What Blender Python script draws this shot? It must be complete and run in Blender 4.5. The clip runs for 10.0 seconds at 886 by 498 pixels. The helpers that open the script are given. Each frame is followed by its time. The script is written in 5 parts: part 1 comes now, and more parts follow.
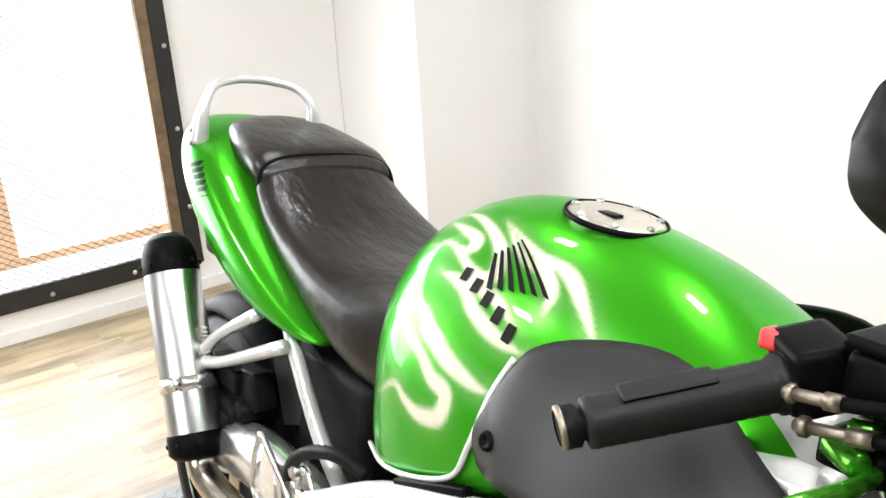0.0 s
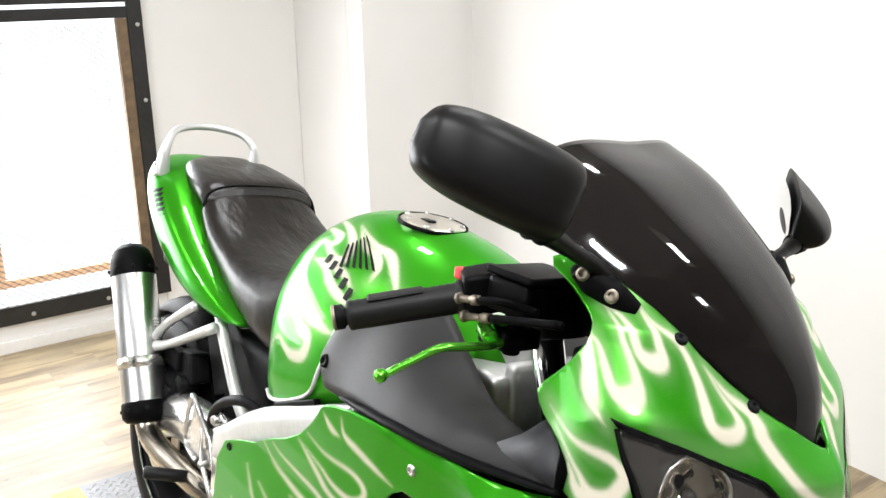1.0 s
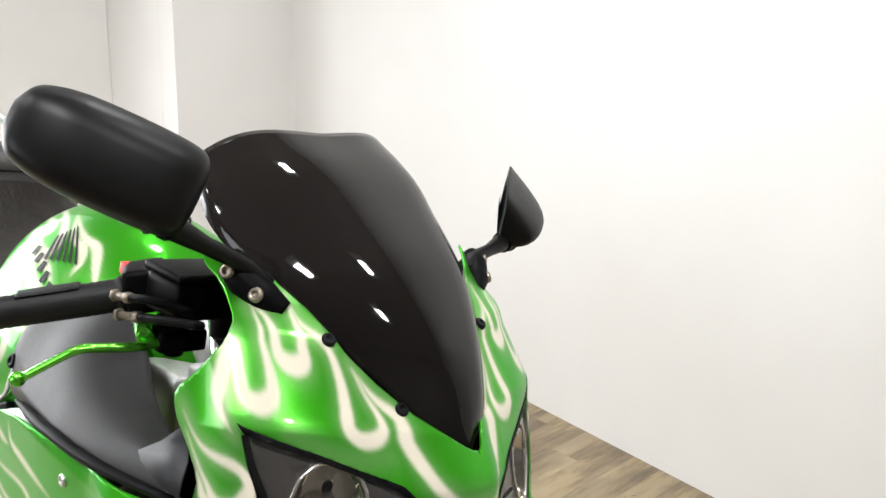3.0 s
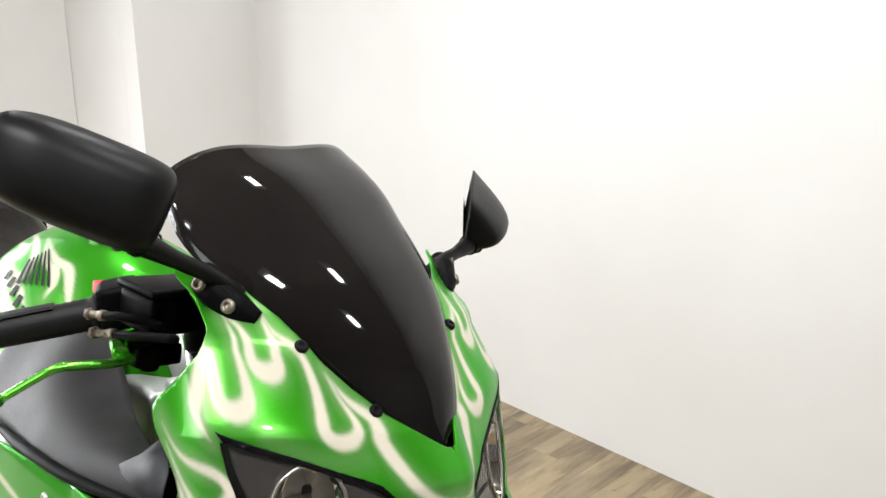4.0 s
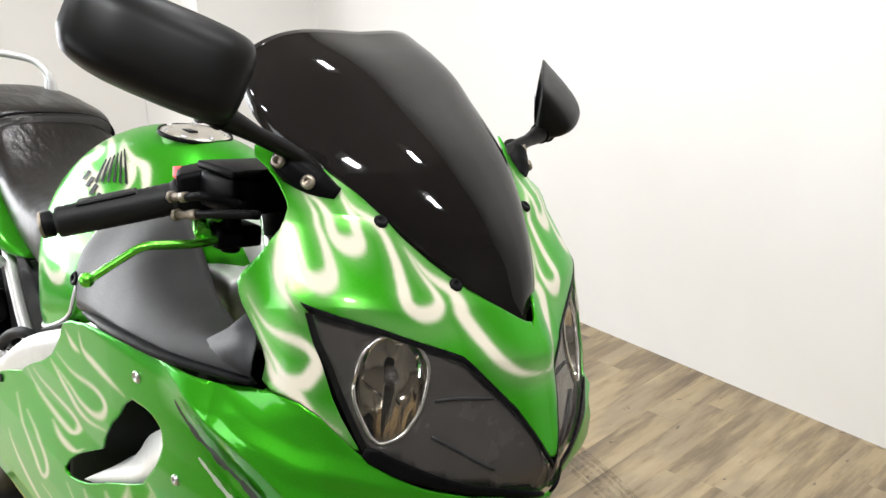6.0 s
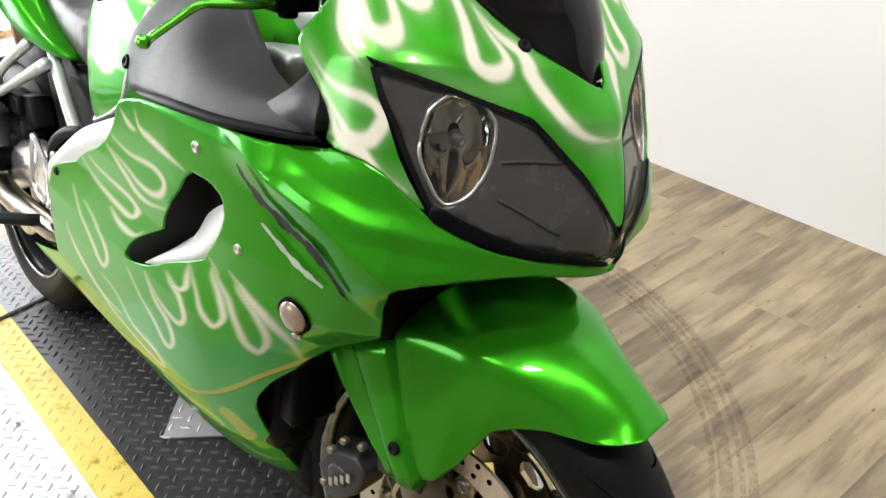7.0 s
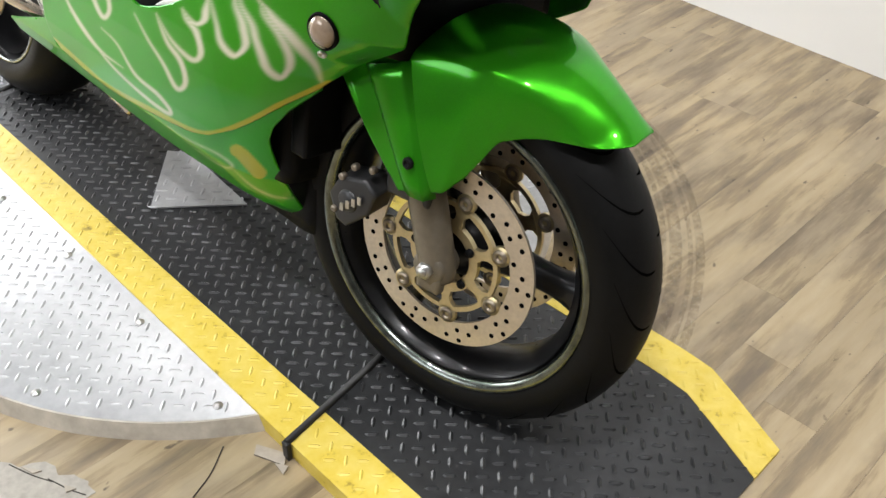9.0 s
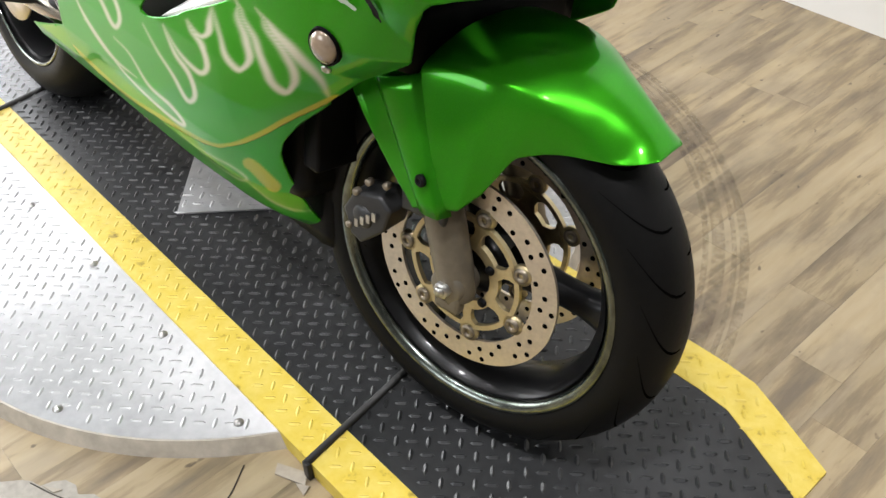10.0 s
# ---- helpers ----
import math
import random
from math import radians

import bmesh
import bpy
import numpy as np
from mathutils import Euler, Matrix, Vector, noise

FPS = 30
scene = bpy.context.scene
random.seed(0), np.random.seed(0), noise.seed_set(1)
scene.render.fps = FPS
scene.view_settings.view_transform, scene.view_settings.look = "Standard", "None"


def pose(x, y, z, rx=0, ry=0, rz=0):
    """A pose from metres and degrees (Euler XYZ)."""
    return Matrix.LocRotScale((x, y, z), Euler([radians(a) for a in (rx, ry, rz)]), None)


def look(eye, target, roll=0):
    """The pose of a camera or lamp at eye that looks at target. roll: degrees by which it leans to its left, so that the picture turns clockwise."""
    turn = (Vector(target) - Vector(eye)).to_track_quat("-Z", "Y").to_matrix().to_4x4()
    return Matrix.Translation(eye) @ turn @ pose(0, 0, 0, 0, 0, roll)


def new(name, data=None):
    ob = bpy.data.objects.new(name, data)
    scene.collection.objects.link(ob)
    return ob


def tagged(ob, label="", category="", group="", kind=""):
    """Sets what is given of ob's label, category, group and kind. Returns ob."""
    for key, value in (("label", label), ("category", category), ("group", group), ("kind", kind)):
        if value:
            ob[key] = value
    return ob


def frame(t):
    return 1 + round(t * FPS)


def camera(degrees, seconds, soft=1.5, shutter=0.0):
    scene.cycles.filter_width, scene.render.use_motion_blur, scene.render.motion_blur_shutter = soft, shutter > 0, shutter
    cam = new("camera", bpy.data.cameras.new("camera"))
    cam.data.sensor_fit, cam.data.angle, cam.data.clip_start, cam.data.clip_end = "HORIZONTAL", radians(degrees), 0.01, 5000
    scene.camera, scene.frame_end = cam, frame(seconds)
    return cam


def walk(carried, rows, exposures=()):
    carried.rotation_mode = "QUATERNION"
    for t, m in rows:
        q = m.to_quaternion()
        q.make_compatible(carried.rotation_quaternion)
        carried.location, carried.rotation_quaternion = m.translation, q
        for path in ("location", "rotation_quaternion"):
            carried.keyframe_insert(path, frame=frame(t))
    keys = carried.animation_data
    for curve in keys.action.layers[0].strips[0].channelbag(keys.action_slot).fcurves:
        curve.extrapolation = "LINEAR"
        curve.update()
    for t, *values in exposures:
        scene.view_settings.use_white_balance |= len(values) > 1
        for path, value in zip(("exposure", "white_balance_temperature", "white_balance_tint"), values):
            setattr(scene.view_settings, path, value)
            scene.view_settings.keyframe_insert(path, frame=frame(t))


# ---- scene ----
cam = camera(51.5, 10.0)
PATH = [
    (0, (0.072, -0.698, 1.361), (-1.468, 0.374, 0.669), -3.6),
    (0.5, (0.325, -0.713, 1.351), (-1.265, 0.299, 0.681), -3.2),
    (1, (0.558, -0.822, 1.404), (-0.995, 0.309, 0.846), -1.2),
    (1.5, (0.636, -0.793, 1.41), (-0.859, 0.406, 0.838), -0.0),
    (2, (0.635, -0.704, 1.403), (-0.815, 0.538, 0.809), 1.2),
    (2.5, (0.648, -0.646, 1.389), (-0.756, 0.651, 0.798), 0.4),
    (3, (0.665, -0.624, 1.396), (-0.702, 0.719, 0.824), 2.0),
    (4.5, (0.699, -0.645, 1.4), (-0.626, 0.748, 0.85), -1.2),
    (5, (0.702, -0.649, 1.402), (-0.644, 0.718, 0.836), -1.5),
    (5.2, (0.702, -0.65, 1.397), (-0.647, 0.714, 0.831), -2.0),
    (6.3, (0.672, -0.675, 1.31), (-0.724, 0.529, 0.534), -2.4),
    (6.5, (0.666, -0.682, 1.287), (-0.721, 0.487, 0.443), -2.2),
    (7, (0.673, -0.702, 1.253), (-0.67, 0.414, 0.279), -2.7),
    (7.2, (0.681, -0.717, 1.235), (-0.594, 0.419, 0.197), -1.3),
    (7.4, (0.685, -0.739, 1.222), (-0.542, 0.388, 0.114), -1.6),
    (7.5, (0.691, -0.759, 1.205), (-0.509, 0.367, 0.069), -1.5),
    (8, (0.706, -0.831, 1.167), (-0.435, 0.291, -0.034), 0.2),
    (8.5, (0.721, -0.885, 1.17), (-0.366, 0.222, -0.092), 0.7),
    (9, (0.733, -0.908, 1.186), (-0.367, 0.204, -0.06), 0.4),
    (9.5, (0.731, -0.903, 1.19), (-0.339, 0.212, -0.079), -1.3),
    (10, (0.708, -0.813, 1.189), (-0.453, 0.19, -0.094), -3.0),
]
walk(cam, [(t, look(eye, target, roll)) for t, eye, target, roll in PATH],
     [(t, stops, 6330, 10) for t, stops in ((0.0, 0.66), (0.8, 0.60), (2.5, 0.39), (5.0, 0.34), (6.3, 0.47), (7.5, 0.48), (10.0, 0.45))])

# ---- world and light ----
world = bpy.data.worlds.new("world")
scene.world = world
world.use_nodes = True
_wn = world.node_tree.nodes
_sky = _wn.new("ShaderNodeTexSky")
_sky.sky_type, _sky.sun_disc, _sky.sun_elevation, _sky.sun_rotation = "NISHITA", False, radians(40), radians(200)
world.node_tree.links.new(_sky.outputs[0], _wn["Background"].inputs[0])
_wn["Background"].inputs[1].default_value = 0.12


def area(name, m, sx, sy, power, color=(1, 0.96, 0.9)):
    d = bpy.data.lights.new(name, "AREA")
    d.shape, d.size, d.size_y, d.energy, d.color = "RECTANGLE", sx, sy, power, color
    ob = new(name, d)
    ob.matrix_world = m
    return ob


LAMPS = ((0.45, 0.55, 13), (-0.75, 0.75, 13), (-1.95, 0.45, 6), (0.45, -0.95, 28), (-0.9, -1.25, 20), (-2.2, -1.25, 12), (1.5, -0.2, 18))
for lx, ly, watts in LAMPS:
    area("ceiling_lamp", pose(lx, ly, 2.655), 0.22, 0.13, watts, (1, 0.985, 0.97))
# added fill light on the bike's right side, set at the unseen south window
area("window_daylight", pose(-0.9, -2.62, 1.45, 90, 0, 0), 1.3, 1.2, 16, (0.95, 0.98, 1.0))
area("mesh_window_daylight", pose(-3.42, -0.75, 0.95, 58, 0, -90), 2.0, 1.4, 68, (1.0, 0.99, 0.98))


# ---- materials ----
class Nodes:
    """A small wrapper round a node material."""

    def __init__(self, name, rough=0.5, metal=0.0, color=(0.5, 0.5, 0.5)):
        self.mat = bpy.data.materials.new(name)
        self.mat.use_nodes = True
        self.tree = self.mat.node_tree
        self.b = self.tree.nodes["Principled BSDF"]
        self.b.inputs["Roughness"].default_value = rough
        self.b.inputs["Metallic"].default_value = metal
        self.b.inputs["Base Color"].default_value = (*color, 1)

    def node(self, kind, **props):
        n = self.tree.nodes.new(kind)
        for k, v in props.items():
            n.inputs[k].default_value = v
        return n

    def link(self, a, b):
        self.tree.links.new(a, b)

    def coords(self, scale=(1, 1, 1), kind="Object"):
        t = self.node("ShaderNodeTexCoord")
        m = self.node("ShaderNodeMapping", Scale=scale)
        self.link(t.outputs[kind], m.inputs["Vector"])
        return m.outputs[0]

    def noise(self, scale, detail=4, at=None, rough=0.55):
        n = self.node("ShaderNodeTexNoise", Scale=scale, Detail=detail, Roughness=rough)
        self.link(at or self.coords(), n.inputs["Vector"])
        return n.outputs["Fac"]

    def ramp(self, fac, stops):
        r = self.node("ShaderNodeValToRGB")
        el = r.color_ramp.elements
        while len(el) < len(stops):
            el.new(0.5)
        for e, (p, c) in zip(el, stops):
            e.position, e.color = p, (*c, 1)
        self.link(fac, r.inputs[0])
        return r.outputs[0]

    def mix(self, fac, a, b, mode="MIX"):
        m = self.tree.nodes.new("ShaderNodeMix")
        m.data_type, m.blend_type = "RGBA", mode
        for sock, v in ((m.inputs[0], fac), (m.inputs[6], a), (m.inputs[7], b)):
            if isinstance(v, (int, float)):
                sock.default_value = v
            elif isinstance(v, tuple):
                sock.default_value = (*v, 1)
            else:
                self.link(v, sock)
        return m.outputs[2]

    def maths(self, op, a, b):
        m = self.tree.nodes.new("ShaderNodeMath")
        m.operation = op
        for sock, v in zip(m.inputs, (a, b)):
            if isinstance(v, (int, float)):
                sock.default_value = v
            else:
                self.link(v, sock)
        return m.outputs[0]

    def color(self, out):
        self.link(out, self.b.inputs["Base Color"])
        return self

    def rough(self, out):
        self.link(out, self.b.inputs["Roughness"])
        return self

    def bump(self, out, strength=0.3, distance=0.002):
        n = self.node("ShaderNodeBump", Strength=strength, Distance=distance)
        self.link(out, n.inputs["Height"])
        self.link(n.outputs[0], self.b.inputs["Normal"])
        return self

    def set(self, **values):
        for k, v in values.items():
            self.b.inputs[k.replace("_", " ")].default_value = v
        return self


def worn(name, color, rough, metal=0.0, scale=60, spread=0.25, bump=0.0, **more):
    """A plain surface with grain and blotches: colour and gloss vary at two scales."""
    n = Nodes(name, rough, metal, color)
    fine, broad = n.noise(scale), n.noise(scale * 0.09, 3)
    both = n.maths("MULTIPLY", n.maths("ADD", fine, broad), 0.5)
    lo, hi = tuple(c * (1 - spread) for c in color), tuple(min(1, c * (1 + spread)) for c in color)
    n.color(n.ramp(both, ((0.3, lo), (0.7, hi))))
    r = n.maths("MULTIPLY", both, rough * 0.6)
    n.rough(n.maths("ADD", r, rough * 0.7))
    if bump:
        n.bump(fine, bump)
    return n.set(**more)


CREAM = (0.60, 0.555, 0.45)


def green_paint():
    n = Nodes("green_flame_paint", 0.28, 0.5)
    n.set(Specular_IOR_Level=0.08, Specular_Tint=(0.25, 0.8, 0.12, 1))
    a = n.tree.nodes.new("ShaderNodeAttribute")
    a.attribute_name = "lick"
    y = n.tree.nodes.new("ShaderNodeAttribute")
    y.attribute_name = "stripe"
    flakes = n.noise(900, 2)
    base = n.ramp(n.maths("ADD", n.maths("MULTIPLY", flakes, 0.5), n.maths("MULTIPLY", n.noise(3, 2), 0.5)),
                  ((0.3, (0.026, 0.225, 0.006)), (0.7, (0.044, 0.335, 0.010))))
    c = n.mix(a.outputs["Fac"], base, CREAM)
    c = n.mix(y.outputs["Fac"], c, (0.42, 0.36, 0.035))
    n.color(c)
    n.link(n.maths("MULTIPLY", n.maths("SUBTRACT", 1.0, a.outputs["Fac"]), 0.50), n.b.inputs["Metallic"])
    return n.set(Coat_Weight=0.5, Coat_Roughness=0.02, Coat_IOR=1.45).mat


GREEN = green_paint()
GREEN_ANODISED = worn("green_anodised", (0.12, 0.5, 0.04), 0.25, 0.8, 200, 0.15).mat
PLASTIC = worn("black_plastic", (0.0030, 0.0030, 0.0033), 0.42, 0, 300, 0.25, 0.05, Specular_IOR_Level=0.04).mat
MIRROR_SHELL = worn("mirror_shell_plastic", (0.0045, 0.0042, 0.0040), 0.40, 0, 900, 0.15, 0.03, Specular_IOR_Level=0.16).mat
INFILL = worn("grey_infill_plastic", (0.014, 0.0135, 0.0135), 0.5, 0.0, 250, 0.2, 0.06, Specular_IOR_Level=0.24).mat
FLAP = worn("grey_flap_plastic", (0.024, 0.0245, 0.027), 0.5, 0.0, 250, 0.2, 0.06, Specular_IOR_Level=0.22).mat
RUBBER = worn("tyre_rubber", (0.0050, 0.0049, 0.0048), 0.5, 0, 120, 0.3, 0.1, Specular_IOR_Level=0.12).mat
GRIP_RUBBER = worn("grip_rubber", (0.009, 0.009, 0.009), 0.5, 0, 400, 0.25, 0.2, Specular_IOR_Level=0.2).mat
RIM_BLACK = worn("black_wheel_enamel", (0.007, 0.007, 0.0075), 0.3, 0.0, 80, 0.3, Coat_Weight=0.12, Specular_IOR_Level=0.2).mat
RIM_LIP = worn("polished_rim_lip", (0.17, 0.19, 0.17), 0.22, 1.0, 70, 0.6).mat
ALLOY = worn("polished_alloy", (0.72, 0.71, 0.69), 0.24, 0.9, 70, 0.15).mat
FRAME_SILVER = worn("silver_frame_enamel", (0.62, 0.62, 0.60), 0.32, 0.45, 90, 0.12).mat
CHROME = worn("chrome", (0.8, 0.8, 0.8), 0.08, 1.0, 50, 0.08).mat
FORK = worn("bronze_fork_leg", (0.20, 0.175, 0.135), 0.4, 0.6, 70, 0.2).mat
DISC = worn("brake_disc_steel", (0.60, 0.53, 0.44), 0.34, 0.85, 150, 0.18).mat
CARRIER = worn("gold_disc_carrier", (0.55, 0.46, 0.27), 0.32, 0.85, 90, 0.18).mat
CALIPER = worn("grey_caliper_enamel", (0.030, 0.030, 0.031), 0.4, 0.3, 110, 0.25).mat
DARK_METAL = worn("dark_metal", (0.0065, 0.0065, 0.007), 0.45, 0.05, 60, 0.4, Specular_IOR_Level=0.07).mat
BUTTON_STEEL = worn("dull_button_steel", (0.27, 0.23, 0.18), 0.42, 0.85, 200, 0.25).mat
STEEL = worn("bolt_steel", (0.55, 0.54, 0.52), 0.3, 0.95, 200, 0.2).mat
PIPE = worn("exhaust_pipe_steel", (0.48, 0.43, 0.36), 0.25, 1.0, 40, 0.25).mat
CAP_SILVER = worn("cap_silver", (0.6, 0.56, 0.48), 0.3, 0.8, 90, 0.15).mat
RED = worn("red_switch", (0.55, 0.03, 0.03), 0.4).mat
DECAL = worn("black_decal_film", (0.004, 0.004, 0.004), 0.4, 0, 80, 0.2, Specular_IOR_Level=0.1).mat
DECAL_GREY = worn("grey_decal_film", (0.35, 0.42, 0.33), 0.3, 0, 80, 0.2).mat
AMBER_CLEAR = worn("clear_signal_lens", (0.28, 0.21, 0.155), 0.25, 0.2, 150, 0.2, Coat_Weight=0.8).mat


def brushed():
    n = Nodes("brushed_muffler_alloy", 0.3, 1.0)
    g = n.noise(6, 5, n.coords((60, 60, 2)))
    n.color(n.ramp(g, ((0.3, (0.60, 0.60, 0.59)), (0.7, (0.68, 0.68, 0.67)))))
    n.rough(n.maths("ADD", n.maths("MULTIPLY", g, 0.12), 0.24))
    return n.mat


MUFFLER = brushed()


def vinyl():
    n = Nodes("black_seat_vinyl", 0.3)
    creases = n.noise(7, 3, n.coords((1, 1.8, 1)))
    fine = n.noise(34, 4, n.coords((0.5, 2.0, 1)))
    leather = n.node("ShaderNodeTexVoronoi", Scale=520)
    n.link(n.coords(), leather.inputs["Vector"])
    n.color(n.ramp(creases, ((0.3, (0.0075, 0.0062, 0.0052)), (0.7, (0.014, 0.0115, 0.0095)))))
    n.rough(n.maths("ADD", n.maths("MULTIPLY", fine, 0.10), 0.25))
    n.set(Specular_IOR_Level=0.42)
    h = n.maths("ADD", n.maths("MULTIPLY", creases, 1.0), n.maths("ADD", n.maths("MULTIPLY", fine, 0.22), n.maths("MULTIPLY", leather.outputs["Distance"], 0.012)))
    return n.bump(h, 0.45, 0.014).mat


VINYL = vinyl()


def smoked():
    n = Nodes("smoked_screen", 0.05, 0, (0.0085, 0.0072, 0.0066))
    n.set(Specular_IOR_Level=0.4)
    smear = n.noise(14, 5, n.coords((1, 1, 3)))
    n.rough(n.ramp(smear, ((0.45, (0.03,) * 3), (0.75, (0.10,) * 3))))
    tr = n.node("ShaderNodeBsdfTransparent", Color=(0.30, 0.29, 0.29, 1))
    m = n.node("ShaderNodeMixShader", Fac=0.26)
    n.link(n.b.outputs[0], m.inputs[1])
    n.link(tr.outputs[0], m.inputs[2])
    n.link(m.outputs[0], n.tree.nodes["Material Output"].inputs["Surface"])
    return n.mat


SMOKED = smoked()


def clear(name, tint, fac):
    n = Nodes(name, 0.04, 0, (0.05, 0.05, 0.05))
    tr = n.node("ShaderNodeBsdfTransparent", Color=(*tint, 1))
    m = n.node("ShaderNodeMixShader", Fac=fac)
    n.link(n.b.outputs[0], m.inputs[1])
    n.link(tr.outputs[0], m.inputs[2])
    n.link(m.outputs[0], n.tree.nodes["Material Output"].inputs["Surface"])
    return n.mat


LENS = clear("headlight_lens", (0.97, 0.96, 0.94), 0.93)
BUCKET = worn("headlight_bucket_grey", (0.055, 0.051, 0.048), 0.26, 0.2, 40, 0.2, Coat_Weight=0.6).mat
REFLECTOR = worn("bright_reflector", (0.88, 0.85, 0.80), 0.06, 1.0, 14, 0.12).mat
MIRROR_GLASS = Nodes("mirror_glass", 0.02, 1.0, (0.75, 0.77, 0.78)).mat


def wall_paint():
    n = Nodes("white_wall_paint", 0.75, 0, (0.8, 0.78, 0.75))
    p = n.coords(kind="Generated")
    roll = n.noise(260, 3)
    patch = n.noise(1.3, 3)
    n.color(n.ramp(patch, ((0.3, (0.755, 0.74, 0.715)), (0.7, (0.81, 0.80, 0.78)))))
    return n.bump(roll, 0.12, 0.001).mat


WALL = wall_paint()
TRIM = worn("white_trim_paint", (0.8, 0.79, 0.76), 0.5, 0, 40, 0.06).mat
CEILING = worn("ceiling_paint", (0.22, 0.215, 0.21), 0.8, 0, 30, 0.06).mat
GREY_WALL = worn("grey_wall_paint", (0.11, 0.106, 0.10), 0.75, 0, 30, 0.08).mat


def plank_wood():
    n = Nodes("laminate_plank", 0.42)
    info = n.tree.nodes.new("ShaderNodeObjectInfo")
    t = n.node("ShaderNodeTexCoord")
    shift = n.tree.nodes.new("ShaderNodeVectorMath")
    shift.operation = "MULTIPLY_ADD"
    comb = n.tree.nodes.new("ShaderNodeCombineXYZ")
    for k in range(3):
        n.link(info.outputs["Random"], comb.inputs[k])
    n.link(comb.outputs[0], shift.inputs[0])
    shift.inputs[1].default_value = (17, 31, 5)
    n.link(t.outputs["Object"], shift.inputs[2])
    m = n.node("ShaderNodeMapping", Scale=(9, 1.1, 9))
    n.link(shift.outputs[0], m.inputs["Vector"])
    streak = n.noise(2.2, 6, m.outputs[0], 0.62)
    m2 = n.node("ShaderNodeMapping", Scale=(60, 3, 60))
    n.link(shift.outputs[0], m2.inputs["Vector"])
    grain = n.noise(1.5, 4, m2.outputs[0])
    m3 = n.node("ShaderNodeMapping", Scale=(9, 3.2, 9))
    n.link(shift.outputs[0], m3.inputs["Vector"])
    stain = n.noise(1.0, 5, m3.outputs[0], 0.6)
    c = n.ramp(streak, ((0.33, (0.20, 0.155, 0.105)), (0.46, (0.34, 0.258, 0.150)), (0.52, (0.47, 0.365, 0.215)), (0.75, (0.56, 0.455, 0.295))))
    c = n.mix(n.maths("MULTIPLY", grain, 0.28), c, (0.22, 0.165, 0.105))
    patches = n.ramp(stain, ((0.47, (0, 0, 0)), (0.60, (0.7, 0.7, 0.7))))
    c = n.mix(patches, c, n.ramp(streak, ((0.35, (0.15, 0.108, 0.066)), (0.6, (0.34, 0.27, 0.18)))))
    m4 = n.node("ShaderNodeMapping", Scale=(30, 18, 30))
    n.link(shift.outputs[0], m4.inputs["Vector"])
    speck = n.noise(1.6, 2, m4.outputs[0])
    c = n.mix(n.ramp(speck, ((0.70, (0, 0, 0)), (0.76, (0.8, 0.8, 0.8)))), c, (0.09, 0.065, 0.045))
    tone = n.ramp(info.outputs["Random"], ((0.0, (0.69, 0.69, 0.69)), (1.0, (0.82, 0.82, 0.81))))
    c = n.mix(1.0, c, tone, "MULTIPLY")
    n.color(c)
    n.rough(n.maths("ADD", n.maths("MULTIPLY", streak, 0.25), 0.28))
    return n.bump(grain, 0.25, 0.001).mat


PLANK = plank_wood()
GAP = worn("dark_floor_joint", (0.20, 0.155, 0.10), 0.8).mat
WOOD_EDGE = worn("turntable_rim_wood", (0.40, 0.36, 0.30), 0.5, 0, 30, 0.4).mat
PLATE = worn("aluminium_tread_plate", (0.40, 0.40, 0.405), 0.42, 0.3, 45, 0.2).mat
LUG = worn("worn_rubber_lug", (0.024, 0.0245, 0.026), 0.34, 0, 60, 0.3, Specular_IOR_Level=0.5).mat
REAR_MAT = worn("grey_rear_tread", (0.13, 0.13, 0.135), 0.42, 0.2, 50, 0.35).mat
MAT = worn("black_rubber_mat", (0.026, 0.0265, 0.0275), 0.40, 0, 60, 0.45, Specular_IOR_Level=0.30).mat


def yellow_paint():
    n = Nodes("worn_yellow_paint", 0.5)
    dirt = n.noise(38, 6)
    blot = n.noise(4, 4)
    c = n.ramp(dirt, ((0.26, (0.22, 0.15, 0.016)), (0.38, (0.62, 0.46, 0.055)), (0.75, (0.70, 0.56, 0.13))))
    c = n.mix(n.ramp(blot, ((0.52, (0, 0, 0)), (0.8, (0.55, 0.55, 0.55)))), c, (0.30, 0.22, 0.04))
    return n.color(c).mat


YELLOW = yellow_paint()
BLACK_STEEL = worn("black_frame_steel", (0.022, 0.021, 0.020), 0.5, 0.3, 45, 0.4).mat
RAW_WOOD = worn("brown_frame_wood", (0.15, 0.10, 0.055), 0.65, 0, 30, 0.45).mat
PINE = worn("pine_window_wood", (0.72, 0.45, 0.26), 0.55, 0, 25, 0.2).mat
MESH_STEEL = worn("mesh_steel", (0.10, 0.095, 0.09), 0.45, 0.6, 60, 0.3).mat


def glow(name, color, strength):
    n = Nodes(name)
    n.set(Base_Color=(0, 0, 0, 1), Emission_Color=(*color, 1), Emission_Strength=strength)
    return n.mat


OUTSIDE = glow("daylight_outside", (0.95, 0.98, 1.0), 1.35)


# ---- building blocks ----
def part(name, bm, material, parent=None, label="", smooth=True):
    """Links a bmesh as one mesh object, under a thing or a part."""
    me = bpy.data.meshes.new(name)
    bm.normal_update()
    bm.to_mesh(me)
    bm.free()
    me.materials.append(material)
    me.polygons.foreach_set("use_smooth", [smooth] * len(me.polygons))
    ob = new(name, me)
    ob.parent = parent
    if label:
        ob["label"] = label
    return ob


